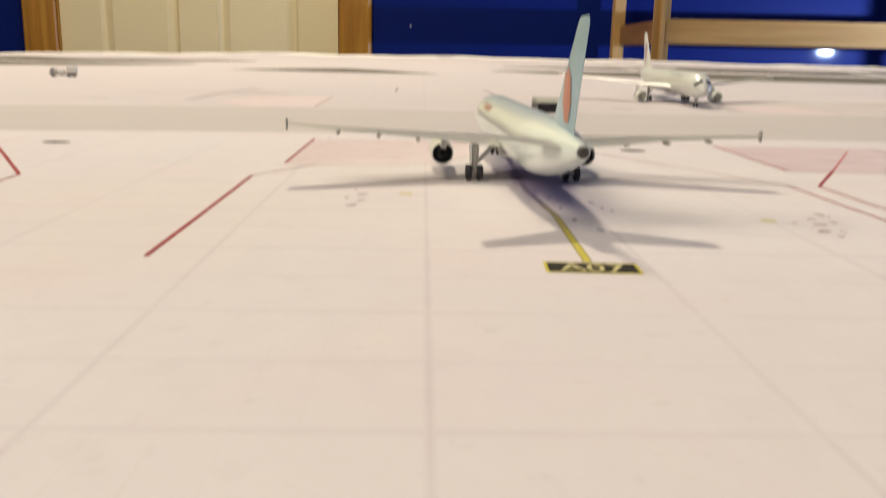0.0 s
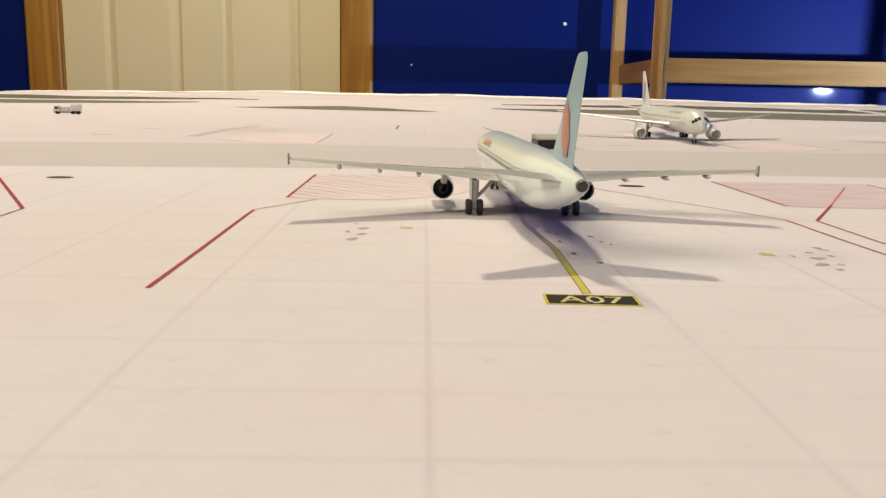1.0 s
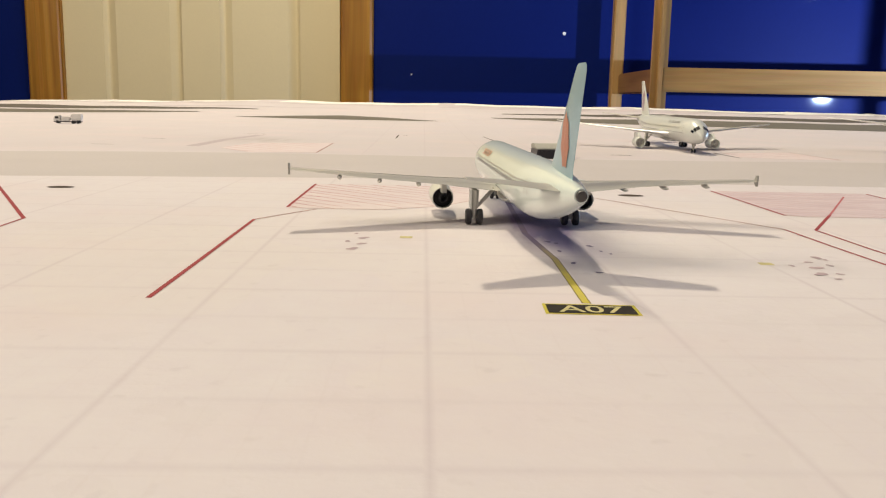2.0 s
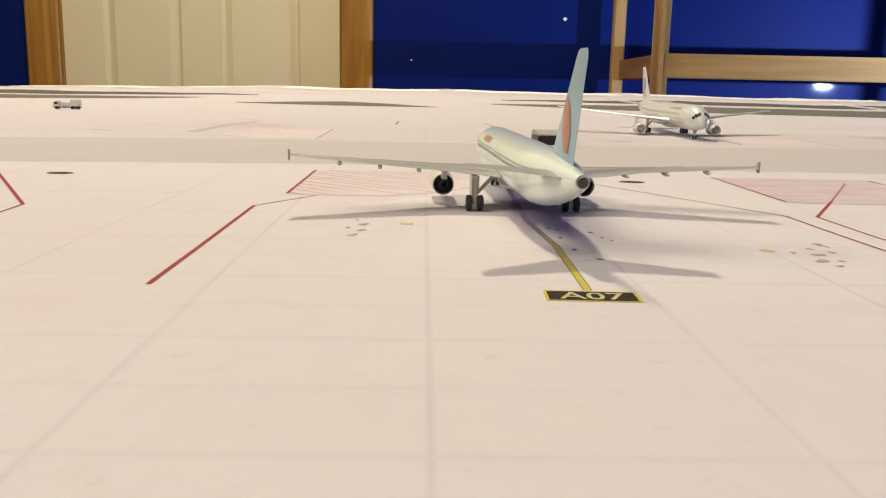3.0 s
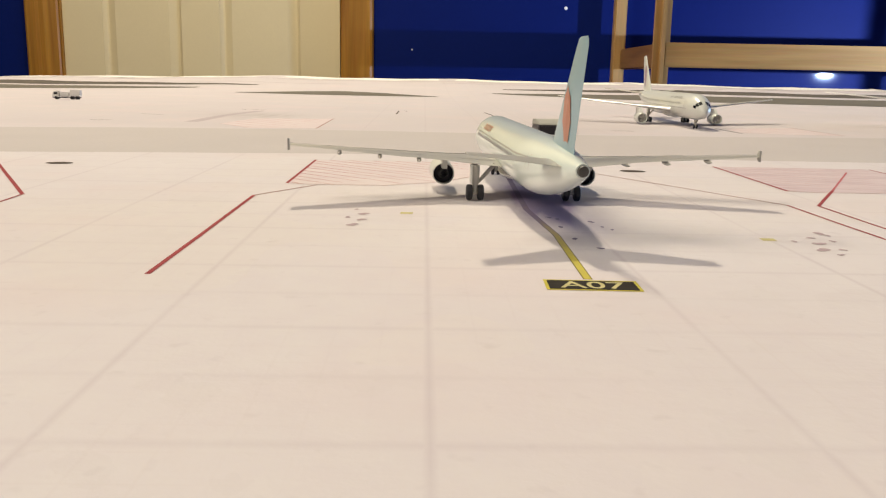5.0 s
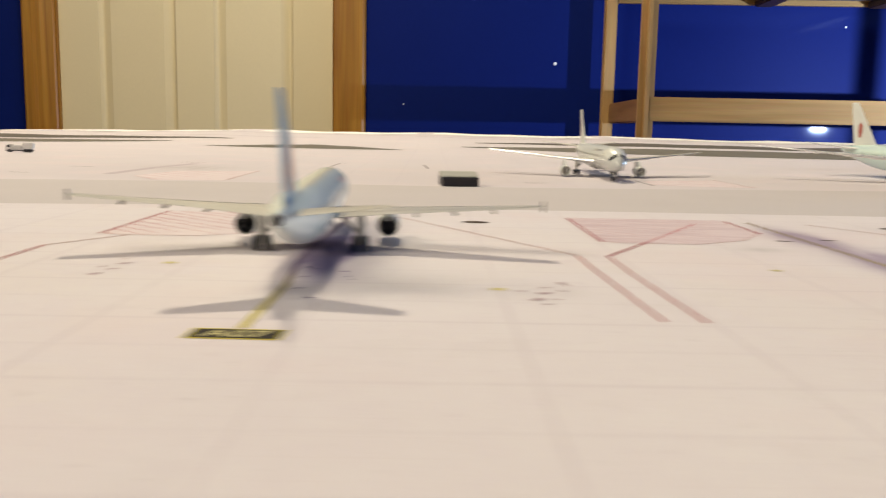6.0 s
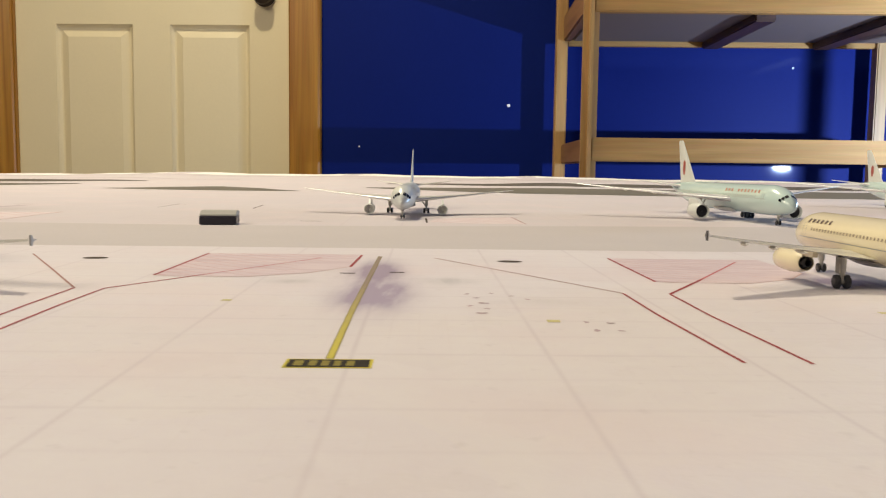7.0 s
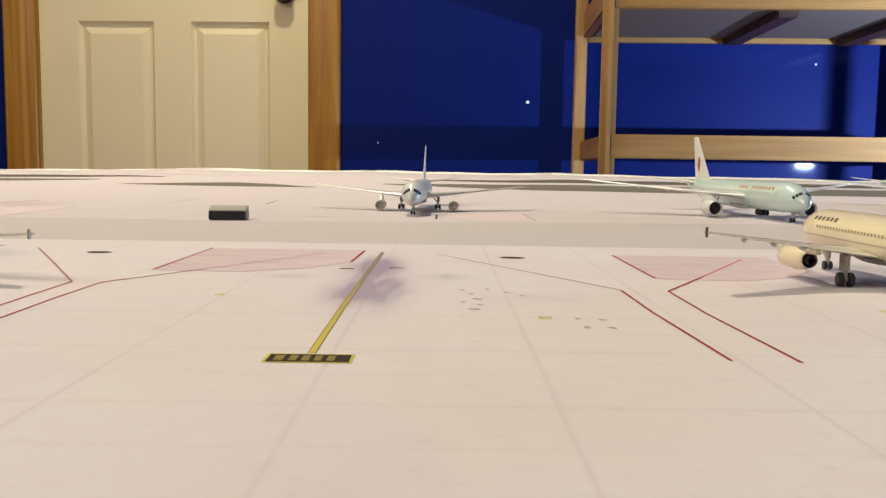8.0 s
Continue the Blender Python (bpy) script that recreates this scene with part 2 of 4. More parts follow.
# A07 lead-in line and edge: wear plus the aircraft's shadow put into the colour
LEAD_SHADED = worn_or_shaded_print("lead_in_shaded_print", (0.54, 0.46, 0.085), (0.185, 0.145, 0.215), 0.156, 0.188)
EDGE_SHADED = worn_or_shaded_print("lead_in_shaded_edge", (0.23, 0.19, 0.05), (0.185, 0.145, 0.225), 0.154, 0.182)
LEAD_WORN = worn_or_shaded_print("lead_in_worn_print", (0.54, 0.46, 0.085), (0.28, 0.215, 0.17), 0.158, 0.225)
OLIVE = paint("olive_print", (0.23, 0.19, 0.05), 0.6, vary=0.2, scale=300)
BLACK_INK = paint("black_print", (0.03, 0.025, 0.02), 0.6, vary=0.3, scale=300)
BROWN_INK = paint("brown_print", (0.075, 0.055, 0.045), 0.6, vary=0.3, scale=300)
VIOLET_INK = paint("violet_print", (0.19, 0.16, 0.24), 0.6, vary=0.2, scale=300)
GREY_INK = paint("grey_print", (0.47, 0.405, 0.43), 0.6, vary=0.2, scale=300)
MAUVE_INK = paint("mauve_print", (0.44, 0.345, 0.37), 0.6, vary=0.3, scale=300)
DULL_YELLOW = paint("dull_yellow_print", (0.54, 0.48, 0.24), 0.6, vary=0.2, scale=300)

for ink in (ROAD, ASPHALT, RUNWAY, PALE, RED_INK, THIN_INK, HATCH_INK, HATCH_PALE, PALE_INK, FADED_RED, PINK, PALE_PINK, YELLOW, LEAD_SHADED, EDGE_SHADED, LEAD_WORN, OLIVE, BLACK_INK, BROWN_INK, GREY_INK, VIOLET_INK, MAUVE_INK, DULL_YELLOW):
    ink.node_tree.nodes["Principled BSDF"].inputs["Specular IOR Level"].default_value = 0.08
    ink.node_tree.nodes["Principled BSDF"].inputs["Roughness"].default_value = 0.8

BLUE_WALL = paint("blue_wall_paint", (0.0032, 0.0116, 0.117), 0.50, vary=0.10, scale=3, bump=0.02, fine=120)
BLUE_WALL.node_tree.nodes["Principled BSDF"].inputs["Specular IOR Level"].default_value = 0.07
BLUE_WALL.node_tree.nodes["Principled BSDF"].inputs["Coat Weight"].default_value = 0.05
BLUE_WALL.node_tree.nodes["Principled BSDF"].inputs["Coat Roughness"].default_value = 0.06
PLAIN_WALL = paint("matt_blue_paint", (0.0065, 0.0180, 0.145), 0.6, vary=0.10, scale=3, bump=0.02, fine=120)
CEILING = paint("ceiling_white", (0.78, 0.77, 0.74), 0.8, vary=0.03, scale=4, bump=0.1, fine=90)
CARPET = paint("beige_carpet", (0.36, 0.31, 0.25), 0.95, vary=0.12, scale=8, bump=0.5, fine=400)
DOOR_PAINT = paint("door_cream_paint", (0.74, 0.635, 0.405), 0.55, vary=0.03, scale=5, bump=0.02, fine=160)
OAK = wood("golden_oak", (0.32, 0.135, 0.014), (0.47, 0.225, 0.028), 0.35, (26, 26, 0.8))
PINE = wood("pale_pine", (0.36, 0.20, 0.065), (0.52, 0.31, 0.115), 0.42, (22, 22, 1.2))
PINE_X = wood("pale_pine_lengthwise", (0.39, 0.205, 0.060), (0.48, 0.262, 0.084), 0.6, (1.2, 22, 22))
DARK_WOOD = wood("dark_brown_wood", (0.05, 0.018, 0.008), (0.10, 0.04, 0.02), 0.5, (22, 1.2, 22))
BOARD = paint("grey_board", (0.195, 0.148, 0.130), 0.7, vary=0.06, scale=5)
BRONZE = paint("dark_bronze", (0.06, 0.045, 0.035), 0.35, 0.8, vary=0.1)
PINE_X.node_tree.nodes["Principled BSDF"].inputs["Specular IOR Level"].default_value = 0.2
TABLE_WOOD = wood("table_wood", (0.22, 0.12, 0.05), (0.34, 0.20, 0.09), 0.5, (1.0, 12, 12))
WHITE_DOT = paint("white_sticker", (0.85, 0.86, 0.88), 0.4, vary=0.02)

ICE_BLUE = paint("ice_blue_gloss", (0.76, 0.84, 0.80), 0.22, vary=0.02, scale=90, coat=0.4)
MINT = paint("mint_gloss", (0.58, 0.72, 0.68), 0.22, vary=0.02, scale=90, coat=0.4)
WHITE_GLOSS = paint("white_gloss", (0.66, 0.675, 0.635), 0.30, vary=0.02, scale=90, coat=0.2)
CREAM_GLOSS = paint("cream_gloss", (0.80, 0.71, 0.49), 0.24, vary=0.02, scale=90, coat=0.4)
TAIL_BLUE = paint("tail_grey_blue", (0.26, 0.42, 0.50), 0.28, vary=0.03, scale=90, coat=0.3)
WING_GREY = paint("wing_grey", (0.44, 0.425, 0.395), 0.34, vary=0.04, scale=120)
WING_PALE = paint("wing_pale", (0.84, 0.84, 0.80), 0.30, vary=0.03, scale=120)
WING_MID = paint("wing_mid_grey", (0.60, 0.575, 0.50), 0.32, vary=0.04, scale=120)
EDGE_METAL = paint("edge_polished_metal", (0.95, 0.95, 0.93), 0.30, 1.0, vary=0.02, scale=200)
STRUT = paint("gear_grey", (0.52, 0.50, 0.45), 0.4, vary=0.05, scale=300)
RUBBER = paint("tyre_black", (0.026, 0.025, 0.029), 0.6, vary=0.15, scale=400)
HOLE = paint("engine_dark", (0.024, 0.024, 0.028), 0.5, vary=0.1, scale=300)
FAN = paint("fan_grey", (0.78, 0.77, 0.71), 0.4, 0.2, vary=0.15, scale=500)
PIPE = paint("pipe_grey", (0.075, 0.07, 0.065), 0.45, vary=0.2, scale=400)
GLASS_DARK = paint("cockpit_glass", (0.012, 0.013, 0.016), 0.1, vary=0.02, coat=0.5)
MARK_RED = paint("livery_red", (0.36, 0.065, 0.045), 0.3, vary=0.06, scale=200)
MARK_ORANGE = paint("livery_orange", (0.48, 0.17, 0.095), 0.3, vary=0.06, scale=200)
MARK_DARK = paint("livery_dark", (0.05, 0.045, 0.05), 0.3, vary=0.06, scale=200)
CABIN_BROWN = paint("cabin_brown", (0.27, 0.21, 0.155), 0.3, vary=0.06, scale=200)
MARK_BROWN = paint("livery_brown", (0.11, 0.075, 0.065), 0.3, vary=0.06, scale=200)
MARK_LILAC = paint("livery_lilac", (0.36, 0.23, 0.30), 0.3, vary=0.06, scale=200)
LINE_GREY = paint("livery_grey_line", (0.30, 0.29, 0.28), 0.35, vary=0.06, scale=200)
BELLY = paint("belly_grey", (0.31, 0.29, 0.25), 0.3, vary=0.04, scale=120)
BOX_DARK = paint("box_dark_plastic", (0.022, 0.020, 0.028), 0.35, vary=0.12, scale=200)
BOX_TOP = paint("box_grey_top", (0.42, 0.41, 0.37), 0.85, vary=0.05, scale=120)
BOX_TOP.node_tree.nodes["Principled BSDF"].inputs["Specular IOR Level"].default_value = 0.1
TRUCK_WHITE = paint("truck_white", (0.74, 0.72, 0.69), 0.3, vary=0.04, scale=120)


# ---- mesh helpers ----
def part(name, bm, material, parent=None, label="", smooth=False):
    """Links a bmesh as one mesh object, under its thing where one is given."""
    me = bpy.data.meshes.new(name)
    bm.normal_update()
    bm.to_mesh(me)
    bm.free()
    me.materials.append(material)
    if smooth:
        for p in me.polygons:
            p.use_smooth = True
        me.set_sharp_from_angle(angle=radians(38))
    ob = new(name, me)
    if parent is not None:
        ob.parent = parent
    if label:
        ob["label"] = label
    return ob


def box(bm, x0, x1, y0, y1, z0, z1, bevel=0.0):
    made = bmesh.ops.create_cube(bm, size=1.0)["verts"]
    for v in made:
        v.co = Vector(((x0 + x1) / 2 + v.co.x * (x1 - x0), (y0 + y1) / 2 + v.co.y * (y1 - y0), (z0 + z1) / 2 + v.co.z * (z1 - z0)))
    if bevel:
        edges = {e for v in made for e in v.link_edges}
        bmesh.ops.bevel(bm, geom=list(edges), offset=bevel, segments=2, affect="EDGES", clamp_overlap=True)
    return bm


def block(*size, bevel=0.0):
    return box(bmesh.new(), *size, bevel=bevel)


def loft(bm, rings, cap0=True, cap1=True, closed=True):
    rows = [[bm.verts.new(p) for p in ring] for ring in rings]
    n = len(rows[0])
    for a, b in zip(rows, rows[1:]):
        for i in range(n if closed else n - 1):
            j = (i + 1) % n
            bm.faces.new((a[i], a[j], b[j], b[i]))
    if cap0:
        bm.faces.new(rows[0][::-1])
    if cap1:
        bm.faces.new(rows[-1])
    return bm


def lathe(bm, profile, axis, at, n=20, cap0=False, cap1=False):
    """profile: (along the axis, radius)."""
    rings = []
    for d, r in profile:
        ring = []
        for i in range(n):
            a = 2 * math.pi * i / n
            u, v = r * math.cos(a), r * math.sin(a)
            p = {"x": (d, u, v), "y": (u, d, v), "z": (u, v, d)}[axis]
            ring.append(Vector(at) + Vector(p))
        rings.append(ring)
    loft(bm, rings, cap0, cap1)
    bmesh.ops.recalc_face_normals(bm, faces=bm.faces)
    return bm


def empty(name, m, label, category, group=""):
    ob = new(name)
    ob.empty_display_size = 0.01
    ob.matrix_world = m
    return tagged(ob, label, category, group)


# ---- the room ----
FLOOR, TOP, WALL = -0.49, 1.93, 2.388


def wall_with_gap(name, y0, y1, x0, x1, gap):
    bm = bmesh.new()
    gx0, gx1, gz = gap
    box(bm, x0, gx0, y0, y1, FLOOR, TOP)
    box(bm, gx1, x1, y0, y1, FLOOR, TOP)
    box(bm, gx0, gx1, y0, y1, gz, TOP)
    return tagged(part(name, bm, BLUE_WALL), "deep blue painted bedroom wall with a satin sheen", "wall", kind="structure")


DOOR_L, DOOR_R, DOOR_T = -1.047, -0.289, FLOOR + 2.03
wall_with_gap("wall_north", WALL, WALL + 0.12, -2.4, 2.6, (DOOR_L - 0.004, DOOR_R + 0.004, DOOR_T + 0.004))
tagged(part("wall_south", block(-2.4, 2.6, -1.72, -1.6, FLOOR, TOP), PLAIN_WALL), "plain blue wall behind the table", "wall", kind="structure")
tagged(part("wall_west", block(-2.52, -2.4, -1.6, WALL, FLOOR, TOP), PLAIN_WALL), "plain blue side wall of the bedroom", "wall", kind="structure")
tagged(part("wall_east", block(2.6, 2.72, -1.6, WALL, FLOOR, TOP), PLAIN_WALL), "plain blue side wall by the stand", "wall", kind="structure")
tagged(part("ceiling", block(-2.52, 2.72, -1.72, WALL + 0.12, TOP, TOP + 0.1), CEILING), "plain white bedroom ceiling", "ceiling", kind="structure")
tagged(part("floor", block(-2.52, 2.72, -1.72, WALL + 0.9, FLOOR - 0.1, FLOOR), CARPET), "beige carpet floor under the table", "floor", kind="structure")


def door():
    """Six-panel door in its frame: a slab with sunk, raised-field panels."""
    top = empty("door_1", pose(0, 0, 0), "closed cream six-panel door with a dark bronze knob", "door")
    top["kind"] = "structure"
    face = WALL + 0.012
    cols = [(-0.9350, -0.7210), (-0.6180, -0.4000)]
    rows_z = [(FLOOR + 0.24, 0.407), (0.535, 1.13), (1.22, 1.42)]
    bm = bmesh.new()
    xs = [DOOR_L + 0.002, cols[0][0], cols[0][1], cols[1][0], cols[1][1], DOOR_R - 0.004]
    for a, b in ((0, 1), (2, 3), (4, 5)):
        box(bm, xs[a], xs[b], face, face + 0.035, FLOOR + 0.008, DOOR_T)
    zs = [FLOOR + 0.008, rows_z[0][0], rows_z[0][1], rows_z[1][0], rows_z[1][1], rows_z[2][0], rows_z[2][1], DOOR_T]
    for a, b in ((0, 1), (2, 3), (4, 5), (6, 7)):
        for c0, c1 in cols:
            box(bm, c0, c1, face, face + 0.035, zs[a], zs[b])
    part("slab", bm, DOOR_PAINT, top)
    for c0, c1 in cols:
        for z0, z1 in rows_z:
            bm = bmesh.new()

            def ring(inset, depth):
                return [Vector((c0 + inset, face + depth, z0 + inset)), Vector((c1 - inset, face + depth, z0 + inset)),
                        Vector((c1 - inset, face + depth, z1 - inset)), Vector((c0 + inset, face + depth, z1 - inset))]
            loft(bm, [ring(0, 0.0), ring(0.004, 0.006), ring(0.009, 0.010), ring(0.014, 0.010), ring(0.034, 0.002)], cap0=False)
            bmesh.ops.recalc_face_normals(bm, faces=bm.faces)
            for f in bm.faces:
                if f.normal.y > 0:
                    f.normal_flip()
            part("panel", bm, DOOR_PAINT, top)
    bm = bmesh.new()
    lathe(bm, [(0.0, 0.028), (-0.004, 0.029), (-0.007, 0.014), (-0.014, 0.012), (-0.018, 0.020), (-0.026, 0.0275), (-0.036, 0.0255), (-0.042, 0.014), (-0.043, 0.002)], "y", (-0.357, face, 0.484), 24, True, True)
    part("door_knob", bm, BRONZE, top, "dark bronze round knob", True)
    for name, x0, x1 in (("casing", DOOR_L - 0.0880, DOOR_L - 0.003), ("casing", DOOR_R + 0.002, DOOR_R + 0.089)):
        bm = bmesh.new()
        prof = [(0.0, 0.0), (0.0, -0.014), (0.006, -0.018), (0.030, -0.018), (0.038, -0.013), (0.050, -0.013), (0.058, -0.011), (0.083, -0.008), (0.087, -0.004), (0.087, 0.0)]
        if x0 > DOOR_L:
            prof = [(0.0, 0.0), (0.0, -0.015), (0.004, -0.018), (0.078, -0.018), (0.084, -0.015), (0.087, -0.010), (0.087, 0.0)]
        loft(bm, [[Vector((x0 + u, WALL + v, z)) for u, v in prof] for z in (FLOOR, DOOR_T + 0.09)])
        bmesh.ops.recalc_face_normals(bm, faces=bm.faces)
        tagged(part("trim", bm, OAK), "golden oak door casing with a moulded profile", "door casing", kind="structure")
    tagged(part("trim", block(DOOR_L - 0.003, DOOR_R + 0.002, WALL - 0.017, WALL - 0.001, DOOR_T + 0.002, DOOR_T + 0.09, bevel=0.003), OAK), "golden oak head casing above the door", "door casing", kind="structure")
    tagged(part("trim", block(DOOR_L - 0.0035, DOOR_L + 0.0015, WALL + 0.0005, WALL + 0.06, FLOOR, DOOR_T), OAK), "oak door jamb", "door jamb", kind="structure")
    tagged(part("trim", block(DOOR_R + 0.0005, DOOR_R + 0.0035, WALL + 0.002, WALL + 0.06, FLOOR, DOOR_T), OAK), "oak door jamb", "door jamb", kind="structure")
    tagged(part("wall_behind_door", block(DOOR_L - 0.2, DOOR_R + 0.2, WALL + 0.13, WALL + 0.16, FLOOR, TOP), CEILING), "plain wall of the landing behind the door", "wall", kind="structure")


door()

for x, z, r in ((0.307, 0.197, 0.0048), (1.062, 0.304, 0.0032), (-0.098, 0.083, 0.0022)):
    bm = bmesh.new()
    lathe(bm, [(0.0, r), (-0.0012, r * 0.9), (-0.0016, r * 0.5)], "y", (x, WALL, z), 10, False, True)
    tagged(part("wall_sticker", bm, WHITE_DOT), "tiny white dot sticker on the blue wall", "sticker", "wall stickers")


def wooden_stand():
    """Narrow pine stand against the wall: four posts, rails and a board top on dark slats."""
    top = empty("wooden_stand", pose(0.455, 1.88, FLOOR), "pale pine stand with mid rails and a grey board top", "stand")
    ox, oy, oz = 0.455, 1.88, FLOOR
    x0, x1, y0, y1 = 0.437, 1.289, 1.862, 2.335

    def piece(name, a, material, label="", bevel=0.003):
        part(name, block(a[0] - ox, a[1] - ox, a[2] - oy, a[3] - oy, a[4] - oz, a[5] - oz, bevel=bevel), material, top, label)
    w, d = 0.033, 0.036
    for px in (x0, x1 - w):
        piece("post", (px, px + w, y0, y0 + d, FLOOR, 0.52), PINE, bevel=0.012)
        piece("post", (px - 0.014, px + 0.016, y1 - d, y1, FLOOR, 0.52), PINE)
    piece("front_rail", (x0 + w - 0.012, x1 - w + 0.012, y0 + 0.008, y0 + 0.030, 0.045, 0.095), PINE_X, "pale pine rail")
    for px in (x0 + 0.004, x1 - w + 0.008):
        piece("side_rail", (px, px + 0.022, y0 + d, y1 - d, 0.042, 0.092), SHADED_SIDE)
        piece("side_rail", (px, px + 0.022, y0 + d, y1 - d, 0.356, 0.42), SHADED_SIDE)
    piece("top_rail", (x0 + w - 0.012, x1 - w + 0.012, y0 + 0.006, y0 + 0.030, 0.354, 0.44), PINE_X, "pale pine apron")
    piece("back_rail", (x0 + 0.017, x1 - 0.039, y1 - 0.022, y1 - 0.002, 0.347, 0.42), PINE_X)
    piece("board", (x0 + 0.03, x1 - 0.03, y0 + 0.031, y1 - 0.023, 0.359, 0.371), BOARD, "grey board seen from below")
    for cx in (0.798, 1.080):
        piece("slat", (cx, cx + 0.044, y0 + 0.032, y1 - 0.024, 0.341, 0.3585), DARK_WOOD, "dark brown slat")


# darker pine for the side rails, their shade put into the colour
SHADED_SIDE = wood("shaded_pine", (0.22, 0.10, 0.03), (0.32, 0.16, 0.055), 0.45, (22, 1.2, 22))
wooden_stand()


# ---- the table with the printed apron ----
def rise(x, y):
    """Height of the paper, which lifts towards its wavy far edge."""
    k = min(1.0, max(0.0, (y - 0.9) / 0.5))
    k = k * k * (3 - 2 * k)
    crown = 0.0135 - 0.012 * min(1.0, max(0.0, (-0.25 - x) / 0.6)) - 0.004 * min(1.0, max(0.0, (x - 0.3) / 0.6))
    return k * (crown + 0.0009 * math.sin(x * 21.0 + 0.7) + 0.0006 * math.sin(x * 47.0))


def apron_mat():
    xs = [-1.05 + 0.025 * i for i in range(85)]
    ys = [-0.35, 0.0, 0.3, 0.6, 0.85] + [0.9 + 0.02 * i for i in range(29)]
    bm = bmesh.new()
    rows = [[bm.verts.new((x, y + (0.006 * math.sin(x * 9) if j == len(ys) - 1 else 0), rise(x, y))) for x in xs] for j, y in enumerate(ys)]
    for a, b in zip(rows, rows[1:]):
        for i in range(len(xs) - 1):
            bm.faces.new((a[i], a[i + 1], b[i + 1], b[i]))
    edge = [e for e in bm.edges if e.is_boundary]
    down = bmesh.ops.extrude_edge_only(bm, edges=edge)["geom"]
    for v in down:
        if isinstance(v, bmesh.types.BMVert):
            v.co.z -= 0.0015
    bmesh.ops.recalc_face_normals(bm, faces=bm.faces)
    return tagged(part("apron_mat", bm, PAPER, smooth=True), "pale pinkish printed airport apron mat with red and yellow markings", "play mat")


MAT = apron_mat()


def table():
    top = empty("table", pose(0.1, 0.5, FLOOR), "low wooden table under the printed mat", "table")

    def piece(name, a):
        part(name, block(a[0] - 0.1, a[1] - 0.1, a[2] - 0.5, a[3] - 0.5, a[4] - FLOOR, a[5] - FLOOR, bevel=0.004), TABLE_WOOD, top)
    piece("tabletop", (-1.05, 1.05, -0.36, 1.46, -0.032, -0.0017))
    for x in (-0.98, 0.92):
        for y in (-0.3, 1.34):
            piece("leg", (x, x + 0.06, y, y + 0.06, FLOOR, -0.0325))


table()


def ribbon(name, points, width, material, lift=0.00012, label="", parent=MAT):
    bm = bmesh.new()
    pts = [Vector((x, y, 0)) for x, y in points]
    rows = []
    for i, p in enumerate(pts):
        a, b = pts[max(0, i - 1)], pts[min(len(pts) - 1, i + 1)]
        d = (b - a).normalized()
        s = Vector((-d.y, d.x, 0)) * width / 2
        rows.append([bm.verts.new((q.x, q.y, rise(q.x, q.y) + (lift if q.y > 0.8 else lift * 0.22))) for q in (p + s, p - s)])
    for a, b in zip(rows, rows[1:]):
        bm.faces.new((a[0], a[1], b[1], b[0]))
    bmesh.ops.recalc_face_normals(bm, faces=bm.faces)
    return part(name, bm, material, parent, label)


def sheet(name, left, right, material, lift=0.00008, label=""):
    """A printed area between two lines that have as many points; each row is cut up so that it follows the paper."""
    bm = bmesh.new()
    rows = []
    for (ax, ay), (bx, by) in zip(left, right):
        row = []
        for k in range(9):
            u = k / 8
            x, y = ax + (bx - ax) * u, ay + (by - ay) * u
            row.append(bm.verts.new((x, y, rise(x, y) + (lift * 2.5 if y > 0.8 else lift * 0.22))))
        rows.append(row)
    for a, b in zip(rows, rows[1:]):
        for k in range(8):
            bm.faces.new((a[k], a[k + 1], b[k + 1], b[k]))
    bmesh.ops.recalc_face_normals(bm, faces=bm.faces)
    if bm.faces[:][0].normal.z < 0:
        bmesh.ops.reverse_faces(bm, faces=bm.faces)
    return part(name, bm, material, MAT, label)


def along(points, n=40):
    """The line resampled in n equal steps of x."""
    out = []
    x0, x1 = points[0][0], points[-1][0]
    for i in range(n + 1):
        x = x0 + (x1 - x0) * i / n
        for (ax, ay), (bx, by) in zip(points, points[1:]):
            if ax <= x <= bx + 1e-9:
                out.append((x, ay + (by - ay) * (x - ax) / (bx - ax)))
                break
    return out


def band(name, low, high, material, lift=0.00008, label=""):
    return sheet(name, along(low), along(high), material, lift, label)


band("service_road", [(-0.9, 0.20), (-0.13, 0.268), (-0.03, 0.287), (0.0, 0.294), (0.1, 0.302), (0.2, 0.307), (0.34, 0.315), (1.04, 0.345)],
     [(-0.9, 0.30), (-0.13, 0.371), (-0.064, 0.391), (0.0, 0.398), (0.1, 0.399), (0.18, 0.411), (0.24, 0.424), (0.34, 0.44), (1.04, 0.51)], ROAD, label="faded grey service road print")
band("asphalt_patch", [(-0.182, 0.930), (-0.13, 0.915), (-0.08, 0.908), (-0.03, 0.910), (0.028, 0.918)], [(-0.182, 0.935), (-0.13, 0.985), (-0.08, 1.012), (-0.03, 0.985), (0.028, 0.925)], ASPHALT, label="olive grey printed patch")
band("asphalt_band", [(-1.04, 0.80), (-0.43, 0.90), (-0.25, 1.02)], [(-1.04, 0.97), (-0.43, 1.02), (-0.25, 1.035)], ASPHALT, label="dark printed taxiway")
band("runway_band", [(-1.04, 1.00), (-0.43, 1.05), (-0.20, 1.10)], [(-1.04, 1.18), (-0.43, 1.14), (-0.20, 1.11)], RUNWAY, label="dark printed runway")
band("asphalt_band", [(0.085, 1.02), (0.25, 0.935), (0.5, 0.90), (1.04, 0.90)], [(0.085, 1.03), (0.25, 1.06), (0.5, 1.06), (1.04, 1.06)], ASPHALT, label="dark printed taxiway")
